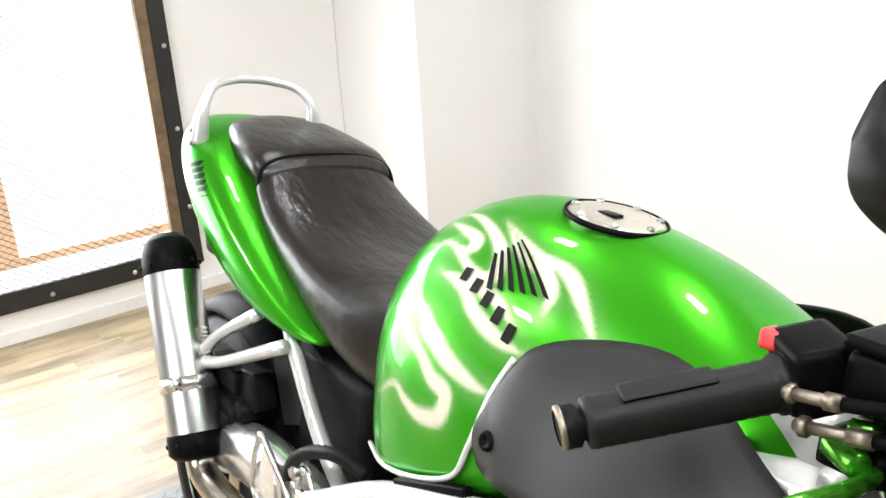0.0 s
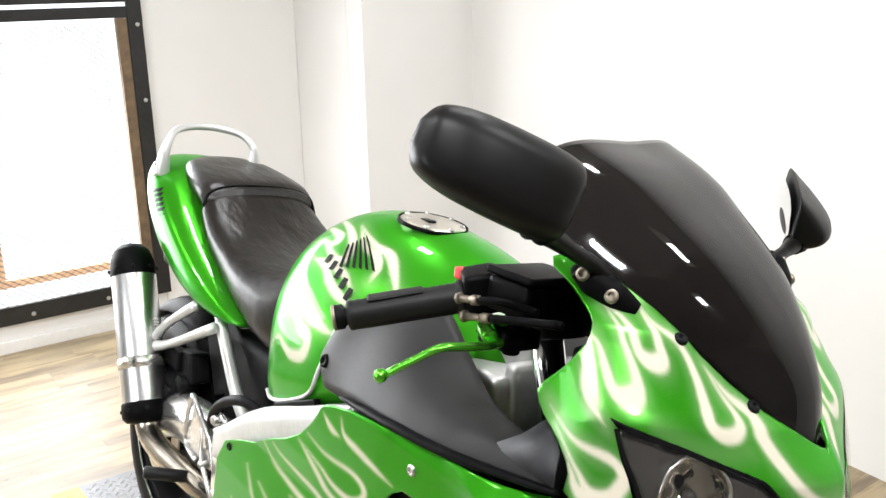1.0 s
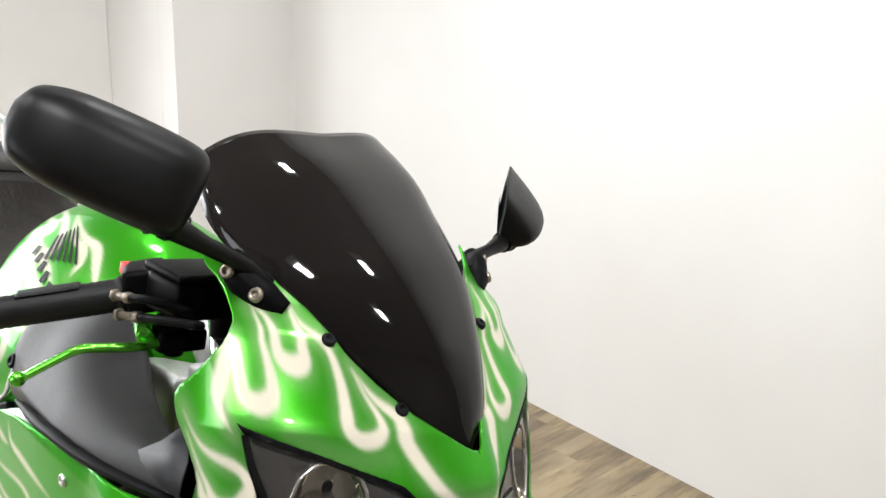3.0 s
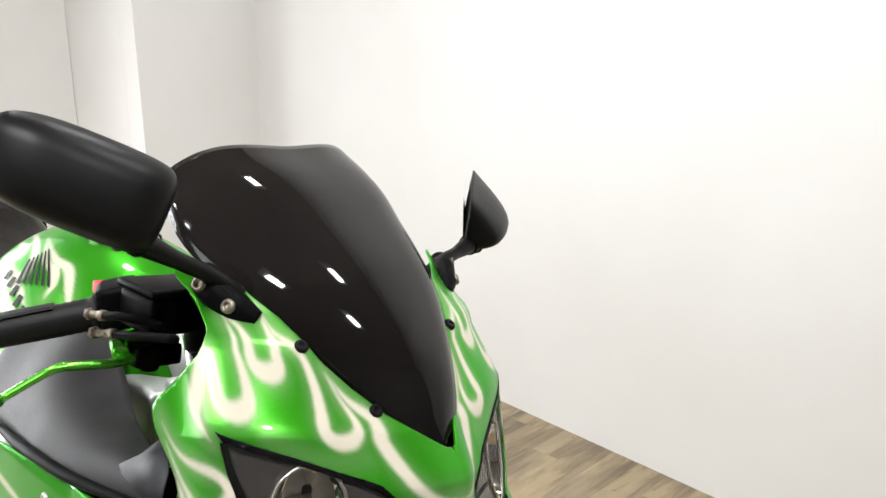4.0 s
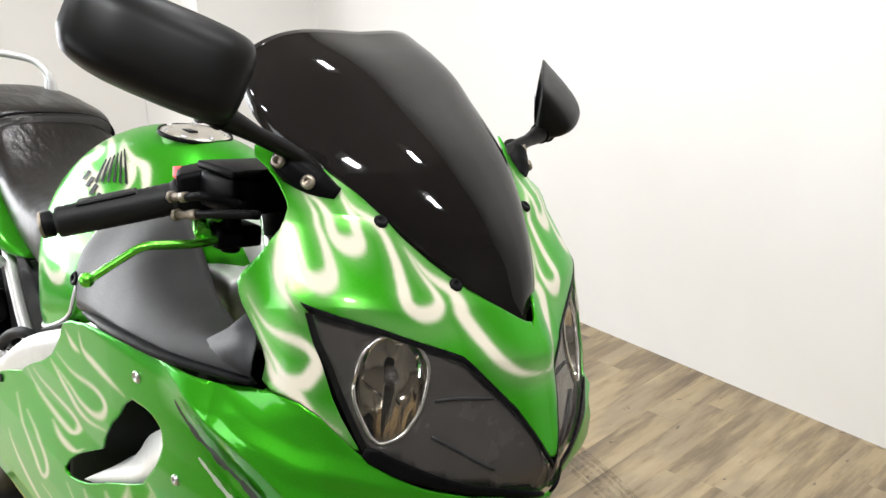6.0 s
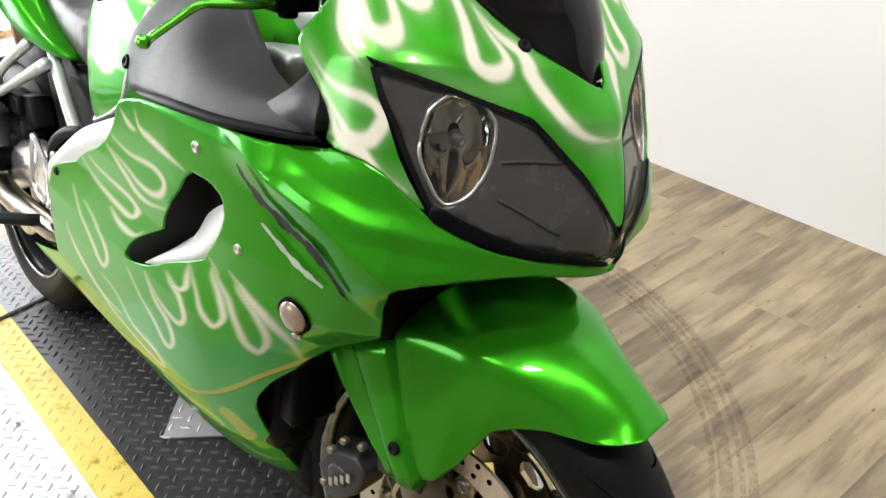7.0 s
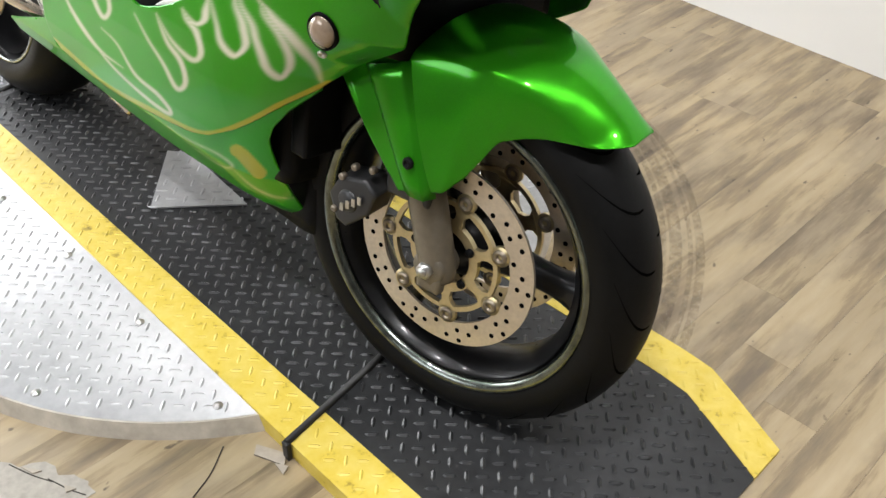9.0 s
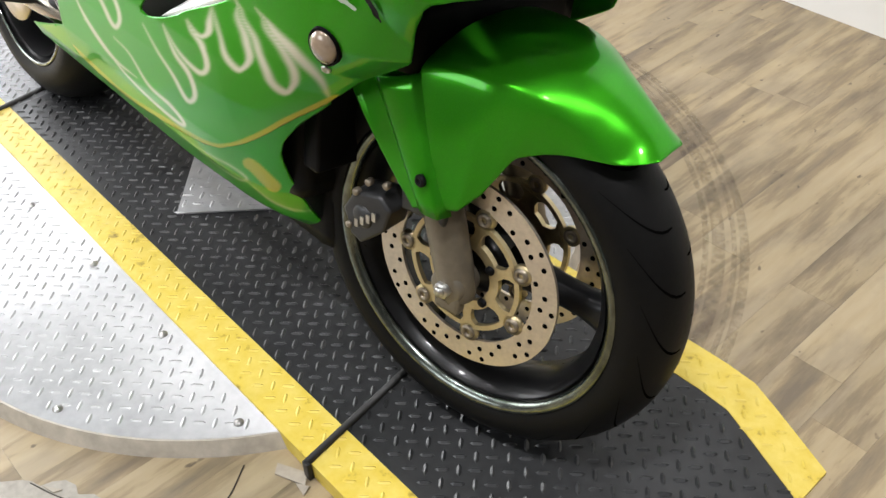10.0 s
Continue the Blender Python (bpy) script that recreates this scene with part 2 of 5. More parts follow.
def crisp(ob, angle=35):
    """Keeps edges sharper than the angle crisp on a smooth mesh."""
    me = ob.data
    bm = bmesh.new()
    bm.from_mesh(me)
    for e in bm.edges:
        if len(e.link_faces) == 2 and e.calc_face_angle(0) > radians(angle):
            e.smooth = False
    bm.to_mesh(me)
    bm.free()
    return ob


def empty(name, m=None, parent=None):
    ob = new(name)
    ob.parent = parent
    if m is not None:
        ob.matrix_basis = m
    return ob


def cube(lo, hi, bevel=0.0, m=None):
    bm = bmesh.new()
    r = bmesh.ops.create_cube(bm, size=1)
    for v in r["verts"]:
        v.co = [lo[k] + (v.co[k] + 0.5) * (hi[k] - lo[k]) for k in range(3)]
    if bevel:
        bmesh.ops.bevel(bm, geom=bm.edges[:], offset=bevel, segments=2, profile=0.7, affect="EDGES")
    if m is not None:
        bm.transform(m)
    return bm


def join(*bms):
    """One bmesh out of several."""
    out = bmesh.new()
    for b in bms:
        me = bpy.data.meshes.new("tmp")
        b.to_mesh(me)
        b.free()
        out.from_mesh(me)
        bpy.data.meshes.remove(me)
    return out


def grid_mesh(rows, close_u=False, close_v=False, cap=False):
    """A mesh over a grid of points: rows[i][j]."""
    bm = bmesh.new()
    vs = [[bm.verts.new(p) for p in row] for row in rows]
    n, m = len(vs), len(vs[0])
    for i in range(n if close_u else n - 1):
        for j in range(m if close_v else m - 1):
            a, b, c, d = vs[i][j], vs[(i + 1) % n][j], vs[(i + 1) % n][(j + 1) % m], vs[i][(j + 1) % m]
            bm.faces.new((a, b, c, d))
    if cap:
        bm.faces.new(vs[0][::-1])
        bm.faces.new(vs[-1])
    bmesh.ops.recalc_face_normals(bm, faces=bm.faces[:])
    return bm


def spline(points, steps=8, closed=False):
    """A smooth curve through the points, in any number of dimensions."""
    p = np.array(points, float)
    n = len(p)
    out = []
    for i in range(n if closed else n - 1):
        a, b = p[i], p[(i + 1) % n]
        before = p[(i - 1) % n] if closed or i else 2 * a - b
        after = p[(i + 2) % n] if closed or i + 2 < n else 2 * b - a
        for k in range(steps):
            t = k / steps
            out.append(0.5 * (2 * a + (b - before) * t + (2 * before - 5 * a + 4 * b - after) * t**2 + (3 * a - before - 3 * b + after) * t**3))
    if not closed:
        out.append(p[-1])
    return np.array(out)


def tube(points, radius, seg=12, steps=6, flat=1.0):
    """A round bar along a smooth curve; radius may be one number or one for each point."""
    pts = spline([tuple(q) for q in points], steps) if steps > 1 else np.array([tuple(q) for q in points], float)
    rad = np.interp(np.linspace(0, 1, len(pts)), np.linspace(0, 1, len(np.atleast_1d(radius))), np.atleast_1d(radius))
    rows, up = [], None
    for i, p in enumerate(pts):
        d = Vector(pts[min(i + 1, len(pts) - 1)] - pts[max(i - 1, 0)]).normalized()
        if up is None:
            up = Vector((0, 0, 1)) if abs(d.z) < 0.9 else Vector((0, 1, 0))
        side = d.cross(up).normalized()
        up = side.cross(d)
        rows.append([Vector(p) + float(rad[i]) * (math.cos(a) * side + flat * math.sin(a) * up) for a in np.linspace(0, 2 * math.pi, seg, endpoint=False)])
    return grid_mesh(rows, close_v=True, cap=True)


def lathe(profile, seg=64, m=None):
    """Turns a profile of (radius, y) round the y axis."""
    rows = [[(r * math.cos(a), y, r * math.sin(a)) for r, y in profile] for a in np.linspace(0, 2 * math.pi, seg, endpoint=False)]
    bm = grid_mesh(rows, close_u=True)
    bmesh.ops.remove_doubles(bm, verts=bm.verts[:], dist=1e-6)
    if m is not None:
        bm.transform(m)
    return bm


def rod(a, b, r, seg=16, bevel=0.0):
    """A straight round bar from a to b."""
    a, b = Vector(a), Vector(b)
    d = b - a
    e = min(bevel, r * 0.9)
    prof = [(0, 0), (r - e, 0), (r, e), (r, d.length - e), (r - e, d.length), (0, d.length)] if e else [(0, 0), (r, 0), (r, d.length), (0, d.length)]
    return lathe(prof, seg, Matrix.Translation(a) @ Vector((0, 1, 0)).rotation_difference(d).to_matrix().to_4x4())


def loft(stations, seg=40, steps=6, cap=True):
    """A body along x from stations (x, half width, top, waist, bottom, upper power, lower power)."""
    st = spline(stations, steps)
    rows = []
    for x, hw, zt, zm, zb, nt, nb in st:
        a = np.linspace(0, 2 * math.pi, 1441)
        c, s = np.cos(a), np.sin(a)
        n = np.where(s >= 0, nt, nb)
        y = hw * np.sign(c) * np.abs(c) ** (2 / n)
        z = zm + np.where(s >= 0, zt - zm, zm - zb) * np.sign(s) * np.abs(s) ** (2 / n)
        way = np.concatenate([[0], np.cumsum(np.hypot(np.diff(y), np.diff(z)))])
        at = np.linspace(0, way[-1], seg, endpoint=False)
        rows.append([(x, *q) for q in zip(np.interp(at, way, y), np.interp(at, way, z))])
    return grid_mesh(rows, close_v=True, cap=cap)


def inside(px, pz, poly):
    """Which of the points lie within the polygon."""
    hit = np.zeros(len(px), bool)
    for (x0, z0), (x1, z1) in zip(poly, np.roll(poly, -1, axis=0)):
        cross = (z0 > pz) != (z1 > pz)
        hit ^= cross & (px < (x1 - x0) * (pz - z0) / (z1 - z0 + 1e-12) + x0)
    return hit


def rounded(poly, times=2):
    """Cuts the corners of a polygon."""
    p = np.array(poly, float)
    for _ in range(times):
        q = np.roll(p, -1, axis=0)
        p = np.stack([0.8 * p + 0.2 * q, 0.2 * p + 0.8 * q], 1).reshape(-1, 2)
    return p


def dense(poly, step):
    out = []
    for a, b in zip(poly, np.roll(poly, -1, axis=0)):
        k = max(1, int(np.hypot(*(b - a)) / step))
        out += [a + (b - a) * i / k for i in range(k)]
    return np.array(out)


def sheet(outline, step, holes=(), soft=2):
    """Triangles that fill a flat outline, with holes: points (n x 2) and faces."""
    from mathutils.geometry import delaunay_2d_cdt
    loops = [dense(rounded(p, soft), step) for p in (outline, *holes)]
    lo, hi = loops[0].min(0), loops[0].max(0)
    gx, gz = np.meshgrid(np.arange(lo[0], hi[0], step), np.arange(lo[1], hi[1], step * 0.87))
    gx = gx + (np.arange(gx.shape[0]) % 2 * step / 2)[:, None]
    gx, gz = gx.ravel(), gz.ravel()
    ok = inside(gx, gz, loops[0])
    for h in loops[1:]:
        ok &= ~inside(gx, gz, h)
    edge = np.concatenate(loops)
    gx, gz = gx[ok], gz[ok]
    near = np.ones(len(gx), bool)
    for e in edge:
        near &= (gx - e[0]) ** 2 + (gz - e[1]) ** 2 > (0.45 * step) ** 2
    pts = np.concatenate([edge, np.stack([gx[near], gz[near]], 1)])
    edges, base = [], 0
    for lp in loops:
        edges += [(base + i, base + (i + 1) % len(lp)) for i in range(len(lp))]
        base += len(lp)
    co, _, faces, *_ = delaunay_2d_cdt([Vector(p) for p in pts], edges, [], 0, 1e-6)
    co = np.array([tuple(c) for c in co])
    mid = np.array([co[list(f)].mean(0) for f in faces])
    keep = inside(mid[:, 0], mid[:, 1], loops[0])
    for h in loops[1:]:
        keep &= ~inside(mid[:, 0], mid[:, 1], h)
    return co, [tuple(f) for f, k in zip(faces, keep) if k]


def nearest(points, curve):
    """The distance of each point from a smooth curve."""
    c = spline(curve, 8)
    best = np.full(len(points), 9.0)
    for a, b in zip(c[:-1], c[1:]):
        ab = b - a
        t = np.clip(((points - a) @ ab) / (ab @ ab + 1e-12), 0, 1)
        best = np.minimum(best, np.linalg.norm(points - a - t[:, None] * ab, axis=1))
    return best


def flames(points, curves, core=0.0035, halo=0.016, depth=0.4, full=1.0):
    """How much cream the airbrush left: strokes that taper at both ends, fading off beside them."""
    v = np.zeros(len(points))
    for curve in curves:
        c = spline(curve, 10)
        best, where = np.full(len(points), 9.0), np.zeros(len(points))
        for i, (a, b) in enumerate(zip(c[:-1], c[1:])):
            ab = b - a
            t = np.clip(((points - a) @ ab) / (ab @ ab + 1e-12), 0, 1)
            d = np.linalg.norm(points - a - t[:, None] * ab, axis=1)
            near = d < best
            best[near], where[near] = d[near], (i + t[near]) / (len(c) - 1)
        w = core * (0.1 + 1.2 * np.sin(np.pi * np.clip(where, 0, 1)) ** 1.1)
        v = np.maximum(v, full * np.clip((w + 0.0035 - best) / 0.0065, 0, 1) ** 1.2)
        v = np.maximum(v, depth * np.exp(-((best / halo) ** 2)))
    return v


def skin(name, places, faces, material, parent, thick=0.003, mirror=False, values=None, stripe=None, label="", nose=False):
    """A shell over given places, with paint values and a thickness."""
    me = bpy.data.meshes.new(name)
    p = np.array(places, float)
    if mirror:
        p = far_side(p)
    me.from_pydata([tuple(v) for v in p], [], faces)
    bm = bmesh.new()
    bm.from_mesh(me)
    bmesh.ops.recalc_face_normals(bm, faces=bm.faces[:])
    side = -1 if not mirror else 1
    if sum(f.normal.x if nose else f.normal.y * side for f in bm.faces) < 0:
        bmesh.ops.reverse_faces(bm, faces=bm.faces[:])
    bm.to_mesh(me)
    bm.free()
    for key, v in (("lick", values), ("stripe", stripe)):
        if v is not None:
            me.attributes.new(key, "FLOAT", "POINT").data.foreach_set("value", np.array(v, np.float32))
    me.materials.append(material)
    me.polygons.foreach_set("use_smooth", [True] * len(me.polygons))
    ob = new(name, me)
    ob.parent = parent
    if label:
        ob["label"] = label
    if thick:
        s = ob.modifiers.new("thickness", "SOLIDIFY")
        s.thickness, s.offset = thick, -1
    return ob


def prism(outline, y0, y1, bevel=0.0):
    """A slab with the outline (x, z), from y0 to y1."""
    bm = bmesh.new()
    a = [bm.verts.new((x, y0, z)) for x, z in outline]
    b = [bm.verts.new((x, y1, z)) for x, z in outline]
    n = len(a)
    bm.faces.new(a)
    bm.faces.new(b[::-1])
    for i in range(n):
        bm.faces.new((a[i], b[i], b[(i + 1) % n], a[(i + 1) % n]))
    bmesh.ops.recalc_face_normals(bm, faces=bm.faces[:])
    if bevel:
        bmesh.ops.bevel(bm, geom=bm.edges[:], offset=bevel, segments=2, profile=0.7, affect="EDGES")
    return bm


# ---- the room ----
def solid(name, lo, hi, material, label, category, bevel=0.0, m=None):
    ob = part(name, cube(lo, hi, bevel), material, None, "", False)
    if m is not None:
        ob.matrix_basis = m
    return tagged(ob, label, category, kind="structure")


NORTH = pose(0, 1.525, 0, 0, 0, -4.4)
solid("wall_north", (-2.86, 0, 0), (3.2, 0.12, 2.72), WALL, "smooth white painted room wall", "wall", 0, NORTH)
solid("wall_step", (-2.82, 1.171, 0), (-2.70, 1.9, 2.72), WALL, "white painted wall face beside the corner", "wall")
solid("wall_return", (-3.40, 1.171, 0), (-2.822, 1.29, 2.72), WALL, "short white wall return of the projecting bay", "wall")
west = tagged(empty("wall_west"), "white wall round the mesh window opening", "wall", kind="structure")
for lo, hi in (((-3.40, 0.46, 0), (-3.28, 1.169, 2.72)), ((-3.40, -2.7, 0), (-3.28, 0.458, 0.13)), ((-3.40, -2.7, 2.3), (-3.28, 0.458, 2.72)), ((-3.40, -2.7, 0.132), (-3.28, -1.7, 2.298))):
    part("wall_panel", cube(lo, hi), WALL, west, "", False)
solid("wall_east", (2.6, -2.72, 0), (2.72, 1.5, 2.72), GREY_WALL, "plain grey room wall", "wall")
south = tagged(empty("wall_south"), "unseen grey wall round the added window", "wall", kind="structure")
for lo, hi in (((-3.40, -2.84, 0), (-1.6, -2.72, 2.72)), ((-0.2, -2.84, 0), (2.72, -2.72, 2.72)), ((-1.598, -2.84, 0), (-0.202, -2.72, 0.8)), ((-1.598, -2.84, 2.1), (-0.202, -2.72, 2.72))):
    part("wall_panel", cube(lo, hi), GREY_WALL, south, "", False)
solid("ceiling", (-3.5, -2.9, 2.722), (2.8, 1.9, 2.8), CEILING, "plain grey room ceiling", "ceiling")
solid("baseboard_west", (-3.278, -1.7, 0), (-3.262, 1.169, 0.050), TRIM, "low white baseboard under the mesh window", "baseboard", 0.003)

# an unseen window added behind the camera, with a glowing sheet outside it
win = tagged(empty("window_2"), "unseen white window with crossing glazing bars, added for fill light", "window", kind="structure")
for lo, hi in (((-1.598, -2.80, 0.802), (-1.53, -2.74, 2.098)), ((-0.27, -2.80, 0.802), (-0.202, -2.74, 2.098)), ((-1.53, -2.80, 0.802), (-0.27, -2.74, 0.86)),
               ((-1.53, -2.80, 2.04), (-0.27, -2.74, 2.098)), ((-0.93, -2.79, 0.86), (-0.87, -2.75, 2.04)), ((-1.53, -2.788, 1.42), (-0.93, -2.752, 1.47)), ((-0.87, -2.788, 1.42), (-0.27, -2.752, 1.47))):
    part("window_bar", cube(lo, hi, 0.004), TRIM, win, "", False)
sky1 = part("backdrop_south", cube((-3.0, -3.6, -0.5), (1.5, -3.58, 3.5)), OUTSIDE, None, "", False)
tagged(sky1, "glowing sheet outside the added window", "backdrop", kind="structure")
sky2 = part("backdrop_west", cube((-4.6, -3.6, -0.5), (-4.58, 1.6, 3.5)), OUTSIDE, None, "", False)
tagged(sky2, "bright daylight behind the mesh window", "backdrop", kind="structure")

# the mesh window: black steel frame on a brown wooden lining, expanded metal, pine window behind it
mw = tagged(empty("window_1"), "black framed window covered with expanded metal mesh", "window", kind="structure")
FY0, FY1, FZ0, FZ1 = -1.7, 0.472, 0.118, 1.338
for lo, hi in (((-3.276, FY1 - 0.06, FZ0), (-3.258, FY1, 2.28)), ((-3.276, FY0, FZ1 + 0.016), (-3.258, FY1 - 0.061, FZ1 + 0.085)), ((-3.276, FY0, FZ0), (-3.258, FY1 - 0.061, FZ0 + 0.075)),
               ((-3.276, FY0, FZ1 - 0.045), (-3.258, FY1 - 0.061, FZ1))):
    part("frame_bar", cube(lo, hi, 0.002), BLACK_STEEL, mw, "black steel frame bar", False)
part("lining", cube((-3.29, FY1 - 0.105, FZ0 + 0.076), (-3.262, FY1 - 0.062, FZ1 - 0.046), 0.002), RAW_WOOD, mw, "brown weathered wood lining", False)
for y, z in [(FY1 - 0.022, 0.35 + 0.305 * k) for k in range(4)] + [(0.20 - 0.30 * k, FZ0 + 0.030) for k in range(6)] + [(0.13 - 0.6 * k, FZ1 + 0.045) for k in range(3)]:
    bm = bmesh.new()
    bmesh.ops.create_uvsphere(bm, u_segments=10, v_segments=6, radius=0.009, matrix=Matrix.Translation((-3.257, y, z)) @ Matrix.Diagonal((0.6, 1, 1, 1)))
    part("bolt", bm, STEEL, mw, "round steel bolt head")
bm = bmesh.new()
cw, ch = 0.034, 0.0120
ny, nz = int((FY1 - 0.1 - FY0) / cw), int((FZ1 - FZ0 - 0.12) / ch)
for j in range(nz):
    for i in range(ny):
        cy, cz = FY0 + (i + 0.5 * (j % 2)) * cw, FZ0 + 0.065 + j * ch
        for sgn in (-1, 1):
            a = Vector((-3.268, cy, cz))
            b = Vector((-3.271, cy + sgn * cw / 2, cz + ch))
            w = Vector((0, 0.0007, 0.0014))
            o = Vector((0.0016, 0, 0))
            q = [bm.verts.new(p) for p in (a - w, a + w, b + w, b - w)]
            q2 = [bm.verts.new(p + o) for p in (a - w, a + w, b + w, b - w)]
            bm.faces.new(q)
            bm.faces.new(q2[::-1])
            bm.faces.new((q[0], q2[0], q2[3], q[3]))
            bm.faces.new((q[1], q[2], q2[2], q2[1]))
mesh_ob = part("expanded_mesh", bm, MESH_STEEL, mw, "grey expanded metal mesh", False)
mesh_ob["kind"] = "stuff"
for lo, hi in (((-3.48, -0.225, 0.25), (-3.44, -0.15, 1.9)), ((-3.48, -1.7, 0.215), (-3.442, 0.42, 0.249))):
    part("pine_bar", cube(lo, hi, 0.004), PINE, mw, "orange pine window bar", False)

# ceiling lamps
for lx, ly, watts in LAMPS:
    lamp = tagged(empty("ceiling_light", pose(lx, ly, 2.722)), "small square white ceiling light, lit", "ceiling light", group="ceiling lights")
    part("housing", cube((-0.19, -0.12, -0.05), (0.19, 0.12, 0), 0.006), TRIM, lamp, "", False)


# ---- the motorcycle: body surface ----
BIKE = pose(0, -0.174, 0.034, -10)
bike = tagged(empty("motorcycle", BIKE), "glossy green sport motorcycle with cream flame paint on its stand platform", "motorcycle")
ZK = [.15, .21, .26, .33, .40, .50, .56, .60, .645, .70, .73, .764, .82, .87, .92, 1.0, 1.07, 1.2]
WK = [.005, .09, .15, .19, .215, .238, .247, .247, .247, .26, .262, .268, .275, .265, .24, .22, .215, .19]
XK = [-.25, -.22, -.19, -.155, -.12, -.05, .0, .05, .125, .143, .148, .146, .137, .122, .085, .035, -.02, -.15]
KK = [.09, .09, .09, .09, .09, .09, .09, .09, .09, .09, .09, .092, .09, .083, .055, .052, .052, .052]
CREST = ((0.12, 0.722), (0.20, 0.716), (0.288, 0.716), (0.342, 0.744), (0.384, 0.773), (0.438, 0.802), (0.504, 0.825), (0.56, 0.834))
CREASE = ((0.16, 0.748), (0.216, 0.756), (0.294, 0.768), (0.342, 0.776), (0.372, 0.788), (0.414, 0.804), (0.456, 0.824))
CREST_LINE = spline(CREST, 6)


def beak(s, z, y):
    """How far the nose stands out from the plain shell: forward, outward and up."""
    g = np.interp(s, (.31, .46), (1, 0))
    dx = g * ((0.018 + 0.014 * math.exp(-((s / .085) ** 2))) * np.interp(z, (.64, .71, .93, 1.03), (0, 1, 1, 0)) + 0.010 * math.exp(-(((z - .76) / .05) ** 2)))
    dy = -0.021 * g * min(1, y / 0.07) * np.interp(z, (.64, .71, .99, 1.05), (0, 1, 1, 0))
    dz = 0.022 * g * np.interp(z, (.64, .71, 1.0, 1.06), (0, 1, 1, 0)) * (1 - math.exp(-((s / .14) ** 2)) * np.interp(z, (.88, .95), (0, 1)))
    return np.array((dx, dy, dz))


def far_side(p):
    """The same places on the machine's left half, which stands a little nearer its middle."""
    q = np.array(p, float) * (1, -1, 1)
    q[..., 0] -= 0.04 * q[..., 1]
    g = np.interp(q[..., 0], (-.30, -.12), (0, 1)) * np.interp(q[..., 2], (.64, .71, 1.0, 1.06), (0, 1, 1, .4))
    q[..., 1] -= 0.036 * g * np.minimum(1, q[..., 1] / 0.07)
    return q


def on_body(points, lift=0.0):
    """Lays points (way round the nose, height) on the fairing's surface, right half."""
    p = np.array(points, float)
    d = np.linspace(0, 1.25, 500)
    # a sharp crest from under the headlight back along the side: a hollow above it, a flat flank below it
    off = nearest(p, CREST)
    above = p[:, 1] > np.interp(np.abs(p[:, 0]), CREST_LINE[:, 0], CREST_LINE[:, 1])
    ridge = np.where(above, 0.024 * np.clip(1 - off / 0.062, 0, 1) ** 1.6, 0.024 * np.clip(1 - off / 0.052, 0, 1))
    rise, fall = np.clip((np.abs(p[:, 0]) - .07) / .24, 0, 1), np.clip((.60 - np.abs(p[:, 0])) / .16, 0, 1)
    ridge *= rise**2 * (3 - 2 * rise) * fall**2 * (3 - 2 * fall)
    # a second, finer crease between the crest and the headlight
    ridge += 0.0065 * np.clip(1 - nearest(p, CREASE) / 0.017, 0, 1) * np.interp(np.abs(p[:, 0]), (.16, .28, .40, .46), (0, 1, 1, 0))
    out = np.zeros((len(p), 3))
    for i, (s, z) in enumerate(p):
        w, xf, k = np.interp(z, ZK, WK), np.interp(z, ZK, XK), np.interp(z, ZK, KK)
        y = np.sqrt((w * (1 - np.exp(-((d / k) ** 1.3)))) ** 2 + 0.02 * d * np.exp(-d / 0.04))
        dd = np.interp(abs(s), d + y, d)
        yy = np.interp(dd, d, y)
        grow = 1 + (lift + ridge[i]) / 0.25
        soft = np.interp(z, (.84, .93), (.032, .017)) * math.exp(-dd / 0.10)
        out[i] = (xf - math.hypot(dd, soft) + (lift + ridge[i]) * math.exp(-dd / 0.12), -yy * grow - (lift * min(1, yy / 0.05)), z)
        out[i] += beak(abs(s), z, yy)
    return out


def both(name, outline, step, material, holes=(), curves=(), thick=0.003, lift=0.0, pale=(), stripe=(), label="", soft=2, sides=(False, True), brush=(0.0070, 0.015, 0.22, 1.0), whole=False):
    """A fairing panel on the right and its mirror image on the left."""
    co, faces = sheet(outline, step, holes, soft)
    at = on_body(co, lift)
    v = flames(co, curves, *brush) if curves else np.zeros(len(co))
    for c, halo, depth in pale:
        v = np.maximum(v, depth * np.exp(-((nearest(co, c) / halo) ** 2)))
    st = np.zeros(len(co))
    for c, halo in stripe:
        st = np.maximum(st, np.clip((halo - nearest(co, c)) / 0.004, 0, 1))
    if whole:
        n = len(at)
        far = far_side(at)
        mid = np.abs(at[:, 1]) < 1e-5
        index = np.where(mid, np.arange(n), n + np.cumsum(~mid) - 1)
        at = np.concatenate([at, far[~mid]])
        faces = faces + [tuple(int(index[i]) for i in f[::-1]) for f in faces]
        v, st = np.concatenate([v, v[~mid]]), np.concatenate([st, st[~mid]])
        ob = skin(name, at, faces, material, bike, thick, False, v, st, label, True)
        return [ob, ob]
    return [skin(name, at, faces, material, bike, thick, m, v, st, label) for m in sides]


U1 = ((.282, .991), (.3, .962), (.315, .938), (.305, .916))
U2 = ((.247, 1.024), (.237, 1.0), (.235, .967), (.241, .948), (.259, .941), (.276, .946), (.276, .964), (.274, .983), (.282, .991))
U3 = ((.198, 1.04), (.191, 1.016), (.184, .997), (.185, .98), (.2, .974), (.216, .979), (.219, .996), (.229, 1.014), (.247, 1.024))
U4 = ((.198, 1.04), (.182, 1.011), (.15, .993), (.144, .968), (.148, .944), (.152, .928), (.14, .918), (.12, .92), (.107, .93), (.107, .944), (.117, .961), (.124, .979))
